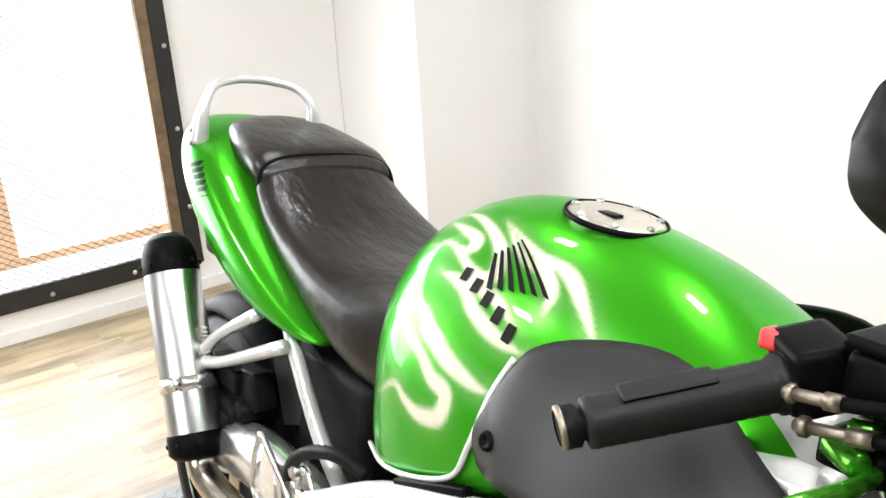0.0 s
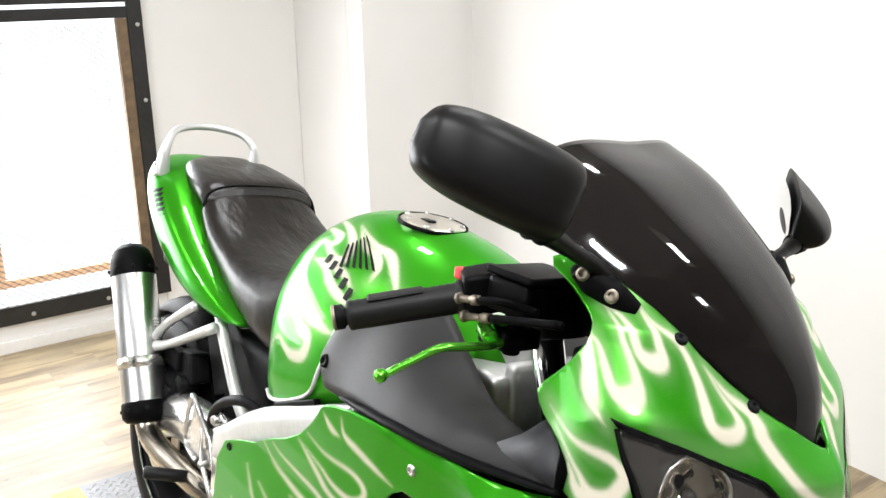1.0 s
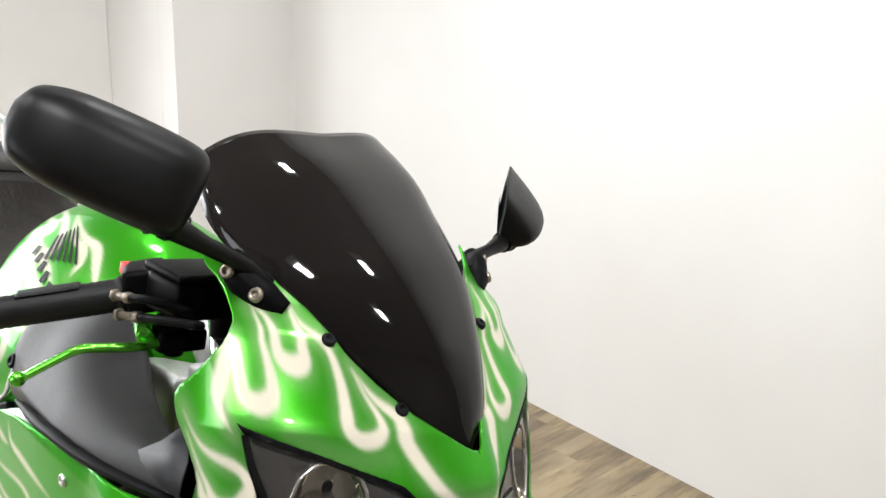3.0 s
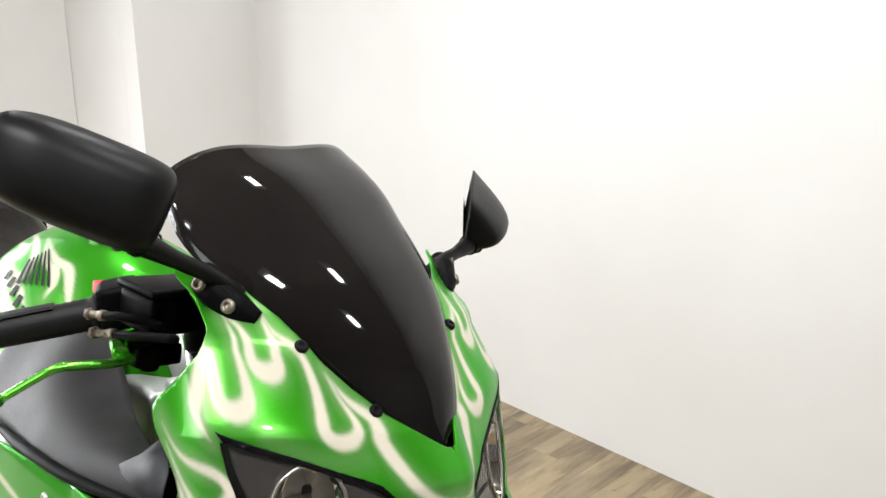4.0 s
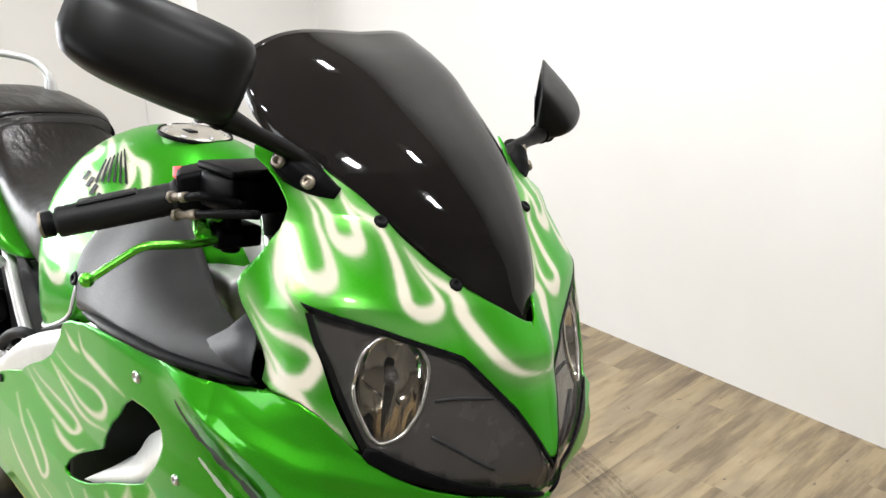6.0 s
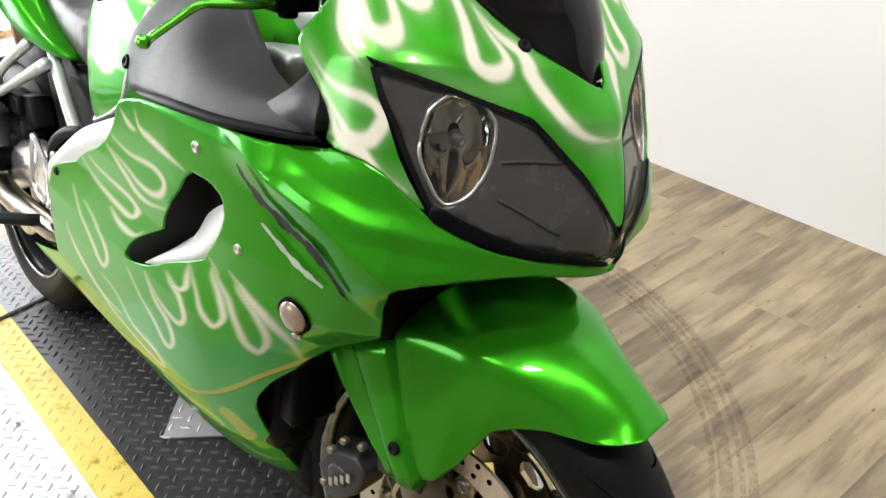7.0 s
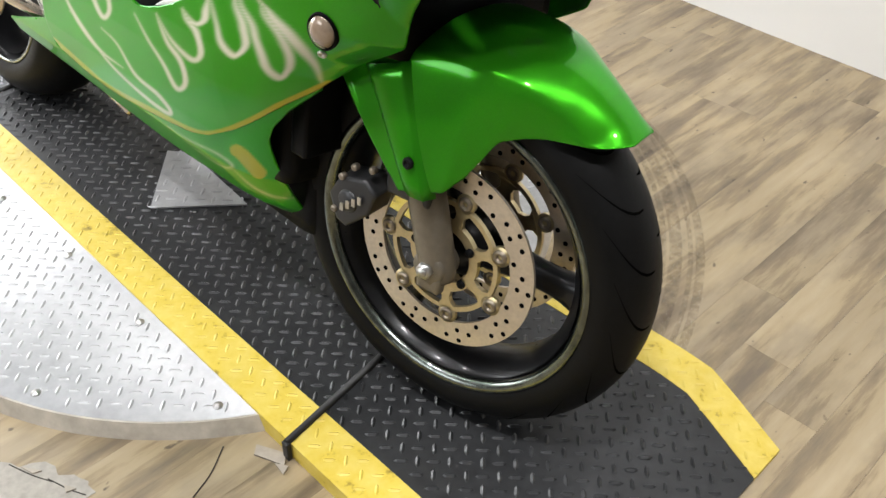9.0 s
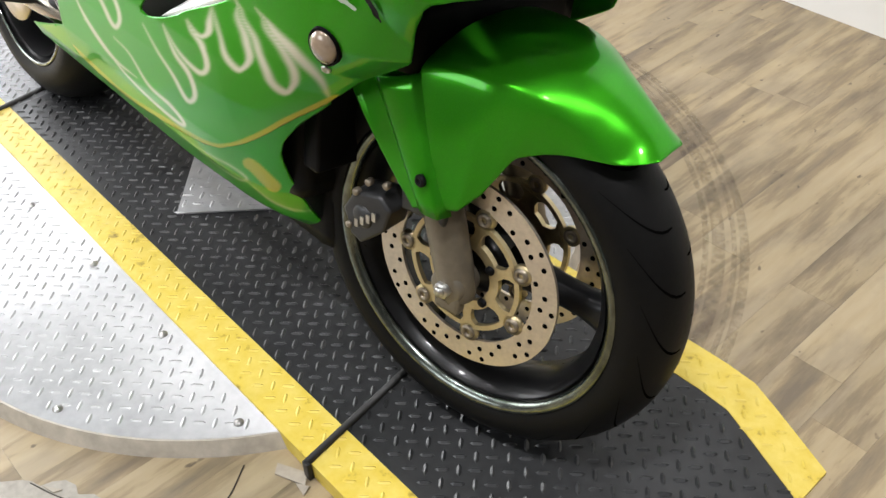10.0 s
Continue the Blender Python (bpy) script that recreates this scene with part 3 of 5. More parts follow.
U5 = ((.124, .979), (.106, .959), (.083, .943), (.083, .919), (.077, .894), (.066, .872), (.04, .856), (.0, .850))
U6 = ((.373, .925), (.354, .9), (.313, .886), (.303, .872), (.31, .862), (.327, .852), (.351, .855), (.365, .874), (.374, .91))
U7 = ((.375, .888), (.37, .858), (.344, .845), (.319, .82), (.285, .807))
COWL = ((.31, 1.07), (.256, 1.081), (.226, 1.065), (.194, 1.049), (.161, 1.019), (.129, .993), (.079, .959), (.041, .931), (.012, .909), (0, .906),
        (0, .86), (0, .80), (0, .757), (.052, .822), (.105, .874), (.201, .902), (.292, .923), (.301, .879), (.287, .827), (.259, .782), (.324, .831), (.39, .847),
        (.376, .876), (.379, .9), (.391, .922), (.389, .939), (.322, .966), (.283, .987), (.271, 1.007), (.279, 1.034))
cowl, cowl_l = both("upper_cowl", COWL, 0.0034, GREEN, (), (U1, U2, U3, U4, U5, U6, U7), soft=1, whole=True,
                    pale=((((.23, .92), (.17, .90), (.11, .905)), 0.016, 0.12), (((.305, .955), (.315, .93)), 0.012, 0.5)), label="green cowl with cream airbrushed flames")

S1 = ((.880, .741), (.833, .731), (.765, .735), (.737, .724), (.742, .706), (.768, .694), (.806, .696), (.839, .707), (.904, .721))
S2 = ((.904, .721), (.874, .708), (.841, .692), (.813, .677), (.778, .673), (.731, .684))
S3 = ((.998, .667), (.953, .644), (.881, .632), (.814, .625), (.796, .629), (.805, .643), (.832, .656), (.886, .662), (.937, .668), (.968, .677))
S4 = ((.791, .802), (.785, .781), (.756, .774), (.715, .767), (.679, .761))
S5 = ((.835, .790), (.818, .777), (.798, .774))
S6 = ((.851, .616), (.796, .601), (.753, .601), (.750, .618))
R1 = ((.966, .601), (.892, .560), (.824, .520), (.778, .492), (.767, .510), (.791, .539), (.844, .568), (.910, .590))
R2 = ((.927, .512), (.879, .472), (.819, .438), (.753, .414), (.681, .410))
L1 = ((.711, .535), (.658, .506), (.599, .476), (.553, .446), (.537, .448), (.538, .470), (.568, .501), (.612, .519), (.649, .543), (.669, .558))
L2 = ((.669, .558), (.612, .529), (.561, .516), (.543, .520), (.546, .538), (.577, .564), (.616, .576), (.641, .588))
L3 = ((.641, .588), (.601, .576), (.589, .581), (.593, .593), (.615, .610), (.638, .627))
L4 = ((.638, .627), (.575, .597), (.530, .570), (.490, .558), (.483, .568), (.494, .586), (.535, .610), (.591, .634), (.617, .656))
L5 = ((.617, .656), (.578, .634), (.519, .613), (.458, .581), (.413, .556), (.384, .550), (.387, .569), (.420, .595), (.474, .618), (.536, .637), (.571, .656))
L6 = ((.571, .656), (.522, .638), (.457, .621), (.367, .590), (.297, .547))
R3 = ((.872, .459), (.800, .430), (.698, .393), (.609, .376), (.544, .373), (.537, .386), (.577, .404), (.646, .414), (.718, .454), (.771, .466))
HAZE = ((.609, .376), (.501, .424), (.443, .431), (.383, .471), (.335, .511))
YEL = ((.905, .352), (.79, .335), (.71, .328), (.57, .352), (.45, .377), (.39, .437), (.345, .50), (.302, .553))
SIDE = ((.39, .8455), (.49, .845), (.635, .833), (.758, .823), (.82, .808), (.842, .797), (.865, .766), (.91, .722), (.986, .675), (1.057, .611), (1.035, .575),
        (.985, .50), (.955, .42), (.905, .345), (.79, .328), (.71, .32), (.57, .345), (.45, .37), (.385, .435), (.34, .50), (.296, .552),
        (.297, .603), (.295, .632), (.302, .681), (.293, .712), (.25, .719), (.132, .724), (.04, .714), (0, .711), (0, .722), (.1, .736), (.183, .752), (.243, .776), (.2585, .781), (.3235, .8295))
DUCT = ((.668, .764), (.731, .69), (.744, .59), (.733, .558), (.707, .553), (.667, .577), (.642, .628), (.608, .686), (.592, .724), (.59, .753), (.615, .766))
side, side_l = both("side_fairing", SIDE, 0.0038, GREEN, (DUCT,), (S1, S2, S3, S4, S5, S6, L1, L2, L3, L4, L5, L6, R1, R2, R3), soft=1, brush=(0.0044, 0.010, 0.04, 0.92),
                    pale=((HAZE, 0.036, 0.05),), stripe=((YEL, 0.011),), label="green side fairing with grey flame licks")
BELLY = ((.94, .40), (.905, .342), (.79, .325), (.71, .33), (.57, .36), (.46, .39), (.40, .455), (.355, .515), (.312, .552), (.300, .540), (.326, .483), (.331, .447), (.321, .42), (.279, .369), (.206, .295), (.128, .232), (.274, .262), (.4, .28), (.53, .275), (.64, .28), (.83, .286), (1.07, .292), (1.10, .32))
belly, belly_l = both("belly_pan", BELLY, 0.005, GREEN, (), (((.537, .332), (.475, .336), (.410, .345), (.367, .335), (.379, .317), (.428, .317), (.490, .325)), ((.367, .328), (.305, .296), (.251, .286), (.208, .292))), lift=-0.002, soft=0, brush=(0.0028, 0.010, 0.06, 0.6),
                      stripe=((((.372, .376), (.352, .368), (.306, .340)), 0.017),), label="green belly pan with a yellow lick")

# headlights: a grey bucket behind, a round reflector, a clear lens
HEAD = ((.29, .921), (.201, .900), (.105, .872), (.052, .820), (0, .753), (0, .724), (.068, .737), (.142, .753), (.213, .773), (.256, .784), (.268, .805), (.284, .843), (.298, .885))
lens = both("headlight_lens", HEAD, 0.007, LENS, (), (), thick=0.002, lift=0.0006, soft=1, label="clear pointed headlight lens")
for ob in lens:
    ob.visible_shadow = False
rim = both("headlight_seal", ((.294, .9245), (.201, .9035), (.104, .8755), (.050, .822), (0, .759), (0, .753), (.054, .818), (.1065, .8695), (.203, .8975), (.287, .916)), 0.004, PLASTIC, (), (), thick=0.003, lift=0.0004, soft=0, label="black rubber seal")
SEAL_LOW = ((.006, .722), (.068, .734), (.142, .748), (.213, .764), (.262, .783), (.250, .797), (.205, .779), (.138, .758), (.066, .742), (.01, .729))
both("headlight_seal", SEAL_LOW, 0.005, PLASTIC, (), (), thick=0.003, lift=0.0014, soft=1, label="black rubber seal")
for run in (((.156, .833), (.12, .834), (.078, .832)), ((.168, .800), (.126, .782), (.088, .764))):
    for sgn in (1, -1):
        at = on_body(spline(run, 5), -0.0035)
        part("lens_rib", tube([tuple(q) for q in (at if sgn > 0 else far_side(at))], 0.0016, 6, 1), FLAP, lens[0] if sgn > 0 else lens[1], "pale rib behind the lens")
REFL = ((.272, .838), (.252, .876), (.205, .896), (.164, .888), (.158, .862), (.175, .828), (.21, .800), (.25, .792))
both("headlight_bucket", HEAD, 0.012, BUCKET, (REFL,), (), thick=0.002, lift=-0.0045, soft=1, label="grey headlight bucket")
for sgn in (1, -1):
    ring = rounded(REFL, 2)
    front = on_body(ring, -0.004)
    front = front if sgn > 0 else far_side(front)
    mid = front.mean(0)
    aim = np.array((0.80, -0.60 * sgn, 0.0))
    rows = [mid + (front - mid) * k - aim * d for k, d in ((1.0, 0.0), (0.97, 0.012), (0.86, 0.030), (0.66, 0.045), (0.40, 0.055), (0.15, 0.060))]
    refl = part("reflector", grid_mesh([[tuple(p) for p in r] for r in rows], close_v=True), REFLECTOR, lens[0] if sgn > 0 else lens[1], "chrome headlight reflector")
    c, aimv = Vector(mid - aim * 0.040), Vector(aim)
    bm = join(rod(c, c + aimv * 0.024, 0.0075, 16, 0.003), rod(c + aimv * 0.02, c + aimv * 0.028, 0.004, 12))
    part("bulb_shield", bm, BUCKET, lens[0] if sgn > 0 else lens[1], "grey bulb shield")
    part("reflector_rim", tube([tuple(p) for p in front] + [tuple(front[0])], 0.002, 6, 1), ALLOY, lens[0] if sgn > 0 else lens[1])

# the dark hollow of the side duct and the inner lining
for sgn in (False, True):
    co, faces = sheet(((.68, .78), (.75, .69), (.76, .58), (.74, .54), (.69, .54), (.62, .62), (.575, .72), (.575, .765), (.62, .78)), 0.02)
    at = on_body(co, -0.05)
    skin("duct_hollow", at, faces, PLASTIC, bike, 0.003, sgn, label="dark duct behind the fairing opening")
    wing = spline(((.690, .566), (.652, .588), (.626, .640), (.600, .694), (.590, .738)), 5)
    wing2 = spline(((.688, .602), (.702, .640), (.684, .692), (.640, .726), (.602, .752)), 5)
    rows = [[on_body([a], -0.003)[0], on_body([a * 0.6 + b * 0.4], -0.006)[0], on_body([b], -0.016)[0]] for a, b in zip(wing, wing2)]
    if sgn:
        rows = [[(x, -y, z) for x, y, z in r] for r in rows]
    w = part("duct_vane", grid_mesh(rows), FRAME_SILVER, bike, "pale vane inside the duct")
    w.modifiers.new("thickness", "SOLIDIFY").thickness = 0.002
for x0, x1, y0, z0, z1 in ((-0.72, -0.24, 0.15, 0.33, 0.78), (-0.60, -0.24, 0.09, 0.22, 0.36)):
    part("engine_block", cube((x0, -y0, z0), (x1, y0, z1), 0.03), DARK_METAL, bike, "dark engine behind the fairing")

# black tribal decal and its grey shadow on each side
for curve, width, mat_, nm in (((.53, .812), (.506, .789), (.467, .768), (.414, .741), (.354, .689)), 0.0105, DECAL, "tribal_decal"), (((.505, .752), (.449, .722), (.396, .700)), 0.0035, DECAL_GREY, "tribal_shadow"):
    c = spline(curve, 14)
    t = np.linspace(0, 1, len(c))
    wob = width * np.sin(np.pi * np.clip(t * 1.02, 0, 1)) ** 0.5 * (0.72 + 0.28 * np.sign(np.sin(t * 27)) * np.abs(np.sin(t * 34)) ** 0.4)
    for sgn in (1, -1):
        rows = [on_body([p + np.array((-0.57, 0.82)) * wb * k for k in (1, 0.5, 0, -0.5, -1)], 0.0024) for p, wb in zip(c, np.abs(wob) + 0.0012)]
        rows = [[tuple(q) for q in (r if sgn > 0 else far_side(r))] for r in rows]
        part(nm, grid_mesh(rows), mat_, side if sgn > 0 else side_l, "jagged decal on the fairing")


def screw(at, aim, r, material, parent, name="screw"):
    """A round fastener with a recessed socket, lying against the panel."""
    m = Matrix.Translation(at) @ Vector((0, 1, 0)).rotation_difference(Vector(aim)).to_matrix().to_4x4()
    return part(name, lathe([(0, 0.0012), (r * 0.42, 0.0012), (r * 0.45, 0.0032), (r * 0.8, 0.0032), (r, 0.0012), (r, -0.003), (0, -0.003)], 16, m), material, parent)


for s, z, r, mt, ob in ((.636, .80, .0075, STEEL, side), (.557, .70, .0065, STEEL, side), (.378, .609, .0065, STEEL, side), (1.03, .60, .007, DARK_METAL, side),
                        (.075, .951, .0075, DARK_METAL, cowl), (.147, .999, .0075, DARK_METAL, cowl), (.268, 1.062, .0075, DARK_METAL, cowl)):
    for sgn in (1, -1):
        p = on_body([(s, z), (s + 0.01, z), (s, z + 0.01)], 0.0)
        nrm = Vector(np.cross(p[1] - p[0], p[2] - p[0])).normalized()
        if nrm.y > 0:
            nrm = -nrm
        at = p[0] if sgn > 0 else far_side(p[0])
        screw(at, (nrm.x, nrm.y * sgn, nrm.z), r, mt, (ob if sgn > 0 else {side: side_l, cowl: cowl_l}[ob]))
# flush turn signals
for sgn in (1, -1):
    p = on_body([(.437, .645), (.447, .645), (.437, .655)])
    nrm = Vector(np.cross(p[1] - p[0], p[2] - p[0])).normalized()
    nrm = nrm if nrm.y < 0 else -nrm
    nrm.y *= sgn
    m = Matrix.Translation(p[0] if sgn > 0 else far_side(p[0])) @ Vector((0, 1, 0)).rotation_difference(nrm).to_matrix().to_4x4()
    sig = part("turn_signal", lathe([(0, 0.010), (0.012, 0.009), (0.020, 0.005), (0.0215, -0.004), (0, -0.004)], 28, m @ Matrix.Diagonal((1.1, 1, 0.9, 1))), AMBER_CLEAR, bike, "round clear turn signal lens")
    part("signal_ring", lathe([(0.0210, -0.003), (0.0215, 0.003), (0.0240, 0.003), (0.0248, -0.003)], 28, m @ Matrix.Diagonal((1.1, 1, 0.9, 1))), PLASTIC, sig)


# ---- windscreen ----
CEN = spline(((0.096, 0, 0.914), (0.072, 0, 0.992), (0.004, 0, 1.070), (-0.090, 0, 1.135), (-0.150, 0, 1.168), (-0.222, 0, 1.193)), 8)
EDG = spline(((0.095, -0.002, 0.9145), (0.069, -0.060, 0.951), (-0.025, -0.132, 1.022), (-0.095, -0.165, 1.062), (-0.160, -0.178, 1.100), (-0.235, -0.158, 1.150)), 8)
rows = []
for c, e in zip(CEN, EDG):
    row = []
    for v in np.linspace(-1, 1, 41):
        a = abs(v)
        f = a ** np.interp(c[2], (0.95, 1.15), (2.0, 4.0))
        row.append((c[0] + (e[0] - c[0]) * f - (0.11 * abs(e[1]) * v if v > 0 else 0), e[1] * -v * (1 - np.interp(c[2], (0.95, 1.05, 1.13, 1.17, 1.193), (0.20, 0.22, 0.30, 0.28, 0.14)) * max(v, 0)), c[2] + (e[2] - c[2]) * f + np.interp(c[2], (1.05, 1.19), (0, 0.018)) * max(v, 0) ** 1.2))
    rows.append(row)
screen = part("windscreen", grid_mesh(rows), SMOKED, bike, "dark smoked windscreen bubble")
screen.modifiers.new("thickness", "SOLIDIFY").thickness = 0.003
# a dark dash and inner cowl lining under the screen
part("instrument_panel", cube((-0.23, -0.10, 0.965), (-0.06, 0.10, 1.02), 0.02, pose(0, 0, 0)), PLASTIC, bike, "black instrument panel")
part("inner_cowl", cube((-0.155, -0.125, 0.70), (-0.02, 0.125, 0.965), 0.03), PLASTIC, bike, "black inner cowl lining")


# ---- mirrors ----
def mirror_pod(sgn, at, sweep):
    """A swept mirror: boxy rounded shell, flat glass at the back, stalk and bolted foot."""
    st = ((-.081, .021, .016), (-.078, .033, .027), (-.069, .041, .038), (-.045, .044, .045), (0.0, .044, .047), (.035, .042, .044), (.060, .037, .036), (.075, .029, .027), (.084, .013, .011)) if sgn > 0 else ((-.076, .018, .014), (-.073, .030, .024), (-.064, .038, .034), (-.040, .041, .042), (0.0, .043, .046), (.035, .042, .042), (.060, .036, .032), (.076, .025, .020), (.083, .011, .009))
    rows = []
    for u, h, dep in spline(st, 5):
        row = []
        for a in np.linspace(0, 2 * math.pi, 40, endpoint=False):
            c, s = math.cos(a), math.sin(a)
            k = 1.0 if c > 0 else 0.22
            z = h * (1.0 if sgn > 0 else 0.98) * math.copysign(abs(s) ** (0.5 if sgn > 0 else 0.8), s)
            row.append((dep * k * math.copysign(abs(c) ** 0.9, c) * (1 - 5.0 * z if sgn > 0 else 0.9 - 0.75 * z / h), -sgn * u, z))
        rows.append(row)
    bm = grid_mesh(rows, close_v=True, cap=True)
    m = Matrix.Translation(at) @ pose(0, 0, 0, -21 * sgn, 0, 0) @ pose(0, 0, 0, 0, 8, -sweep * sgn)
    bm.transform(m)
    pod = part("mirror", bm, MIRROR_SHELL, bike, "matt black mirror housing on a stalk")
    g = rounded([(-.066, -.034), (.074, -.031), (.074, .031), (-.066, .034)], 3)
    bm = bmesh.new()
    vs = [bm.verts.new((-0.0105, -sgn * u, h)) for u, h in g]
    bm.faces.new(vs)
    bm.transform(m)
    part("mirror_glass", bm, MIRROR_GLASS, pod, "mirror glass")
    foot = Vector((-0.072 if sgn > 0 else -0.1, -0.160 * sgn, 1.050))
    end = m @ Vector((0.004, sgn * 0.054, -0.030))
    mid = foot * 0.45 + end * 0.55 + Vector((0, 0, 0.004))
    part("stalk", tube([foot, foot * 0.8 + end * 0.2 + Vector((0, 0, 0.008)), mid, end * 0.9 + mid * 0.1, end], (0.014, 0.009, 0.0085, 0.014, 0.017), 16), MIRROR_SHELL, pod)
    part("stalk_collar", rod(mid * 0.35 + end * 0.65, mid * 0.2 + end * 0.8, 0.0145, 16, 0.002), PLASTIC, pod)
    side_w, back = 1.0, 0.0 if sgn > 0 else 0.028
    part("mirror_base", tube([Vector((-0.040 - back, -0.152 * sgn * side_w, 1.032)), Vector((-0.056 - back, -0.166 * sgn * side_w, 1.042)), Vector((-0.076 - back, -0.181 * sgn * side_w, 1.056)), Vector((-0.092 - back, -0.190 * sgn * side_w, 1.066))], (0.010, 0.0165, 0.0165, 0.011), 16), PLASTIC, pod)
    for p in ((-0.050 - back, -0.181 * sgn * side_w, 1.047), (-0.077 - back, -0.198 * sgn * side_w, 1.064)):
        screw(p, (0.5, -0.8 * sgn, 0.35), 0.0075, BUTTON_STEEL, pod, "bolt")


mirror_pod(1, (-0.088, -0.322, 1.164), 24)
mirror_pod(-1, (-0.168, 0.300, 1.126), 40)


# ---- tank ----
TANK = ((-0.835, .100, .885, .76, .655, 2.3, 3.0), (-0.80, .148, .956, .77, .635, 2.2, 4.5), (-0.73, .188, 1.002, .78, .645, 2.0, 5.0), (-0.64, .199, 1.020, .79, .675, 1.92, 5.0),
        (-0.54, .198, 1.016, .80, .72, 1.85, 4.0), (-0.44, .180, .994, .81, .79, 1.9, 3.0), (-0.35, .150, .952, .83, .81, 2.0, 2.6), (-0.29, .105, .915, .84, .815, 2.0, 2.2))
bm = loft(TANK, 260, 20)
places = np.array([v.co for v in bm.verts])
bm.verts.ensure_lookup_table()
right = np.stack([places[:, 0], places[:, 2] + np.maximum(0, 0.17 - np.abs(places[:, 1])) * 1.0], 1)
TF = [[(x - 0.04, z + max(0, 0.17 - abs(y))) for x, y, z in c] for c in (
    ((-.652, .180, .956), (-.599, .194, .942), (-.565, .200, .918), (-.521, .198, .903), (-.485, .194, .899)),
    ((-.652, .180, .956), (-.598, .185, .956), (-.551, .186, .949), (-.510, .190, .925)),
    ((-.705, .150, .972), (-.665, .144, .981), (-.605, .167, .973), (-.572, .164, .972), (-.584, .137, .987), (-.625, .111, .996), (-.677, .088, .996), (-.715, .080, .985)),
    ((-.715, .100, .985), (-.669, .118, .990), (-.633, .131, .990), (-.630, .148, .983), (-.665, .144, .981)),
    ((-.618, .090, 1.001), (-.556, .128, .987), (-.520, .130, .980), (-.495, .145, .966), (-.491, .165, .953)),
    ((-.618, .090, 1.001), (-.544, .116, .989), (-.498, .113, .978), (-.458, .132, .958), (-.420, .152, .931)),
    ((-.685, .187, .900), (-.643, .197, .892), (-.616, .201, .876), (-.575, .201, .861), (-.531, .199, .853), (-.501, .196, .853)),
    ((-.685, .187, .900), (-.661, .194, .866), (-.619, .200, .850), (-.592, .200, .835), (-.564, .199, .828), (-.571, .195, .799), (-.606, .193, .787), (-.633, .193, .792), (-.659, .190, .800), (-.70, .185, .770)))]
vals = flames(right, TF, 0.0082, 0.017, 0.16, 0.92)
me = bpy.data.meshes.new("fuel_tank")
bm.to_mesh(me)
bm.free()
me.attributes.new("lick", "FLOAT", "POINT").data.foreach_set("value", np.array(vals, np.float32))
me.attributes.new("stripe", "FLOAT", "POINT").data.foreach_set("value", np.zeros(len(vals), np.float32))
me.materials.append(GREEN)
me.polygons.foreach_set("use_smooth", [True] * len(me.polygons))
tank = new("fuel_tank", me)
tank.parent = bike
tank["label"] = "green fuel tank with cream flames"


def on_tank(x, y, lift=0.002):
    """The tank's upper surface on its right side."""
    st = spline(TANK, 16)
    v = [np.interp(x, st[:, 0], st[:, k]) for k in range(1, 7)]
    hw, zt, zm, zb, nt, nb = v
    t = min(abs(y) / hw, 0.9999)
    z = zm + (zt - zm) * (1 - t**nt) ** (1 / nt)
    return Vector((x, y * (1 + lift / 0.3), z + lift))


# badge: a plain wing of black bars and a row of plain bars under it
for k in range(6):
    t = k / 5
    x0, y0 = -0.636 + 0.022 * t, -0.114 + 0.012 * t
    x1, y1 = -0.604 + 0.068 * t, -0.150 + 0.014 * t
    rows = [[on_tank(x0 + (x1 - x0) * u + o * (0.45 + 0.55 * u), y0 + (y1 - y0) * u, 0.0022) for o in (-0.0045, 0.0045)] for u in np.linspace(0.25 * (1 - t), 1, 8)]
    part("badge_bar", grid_mesh(rows), DECAL, tank, "black bar of the tank badge")
for k in range(5):
    x = -0.652 + 0.0235 * k
    rows = [[on_tank(x + ox, -0.146 - 0.0050 * k + oy, 0.002) for ox in (0, 0.012)] for oy in (-0.0050, 0, 0.0050)]
    part("badge_bar", grid_mesh(rows), DECAL, tank, "black bar of the tank badge")
cap_at = Matrix.Translation((-0.570, -0.010, 1.0165)) @ pose(0, 0, 0, 0, 6, 0) @ pose(0, 0, 0, 90)
cap = part("filler_cap", lathe([(0, 0.003), (0.045, 0.003), (0.052, 0.001), (0.054, -0.004), (0, -0.004)], 40, cap_at), CAP_SILVER, tank, "silver filler cap with a dark ring")
part("cap_ring", lathe([(0.0535, 0.002), (0.0560, 0.002), (0.0568, -0.004), (0.053, -0.004)], 40, cap_at), PLASTIC, cap)
part("keyhole_cover", cube((-0.583, -0.026, 1.0185), (-0.559, -0.012, 1.022), 0.001), DECAL, cap)
for a in range(7):
    p = Vector((-0.570 + 0.046 * math.cos(a * 0.9), 0.046 * math.sin(a * 0.9) - 0.010, 1.0190 - 0.1 * 0.046 * math.cos(a * 0.9)))
    screw(p, (0.1, 0, 1), 0.0045, STEEL, cap)
# pale trim strip along the tank's foot
for sgn in (1, -1):
    part("tank_trim", tube([(-0.800, -0.150 * sgn, 0.664), (-0.720, -0.185 * sgn, 0.683), (-0.640, -0.200 * sgn, 0.713), (-0.575, -0.204 * sgn, 0.750), (-0.556, -0.203 * sgn, 0.790), (-0.545, -0.190 * sgn, 0.850), (-0.530, -0.177 * sgn, 0.895)], 0.0034, 8), FRAME_SILVER, tank, "pale trim strip")

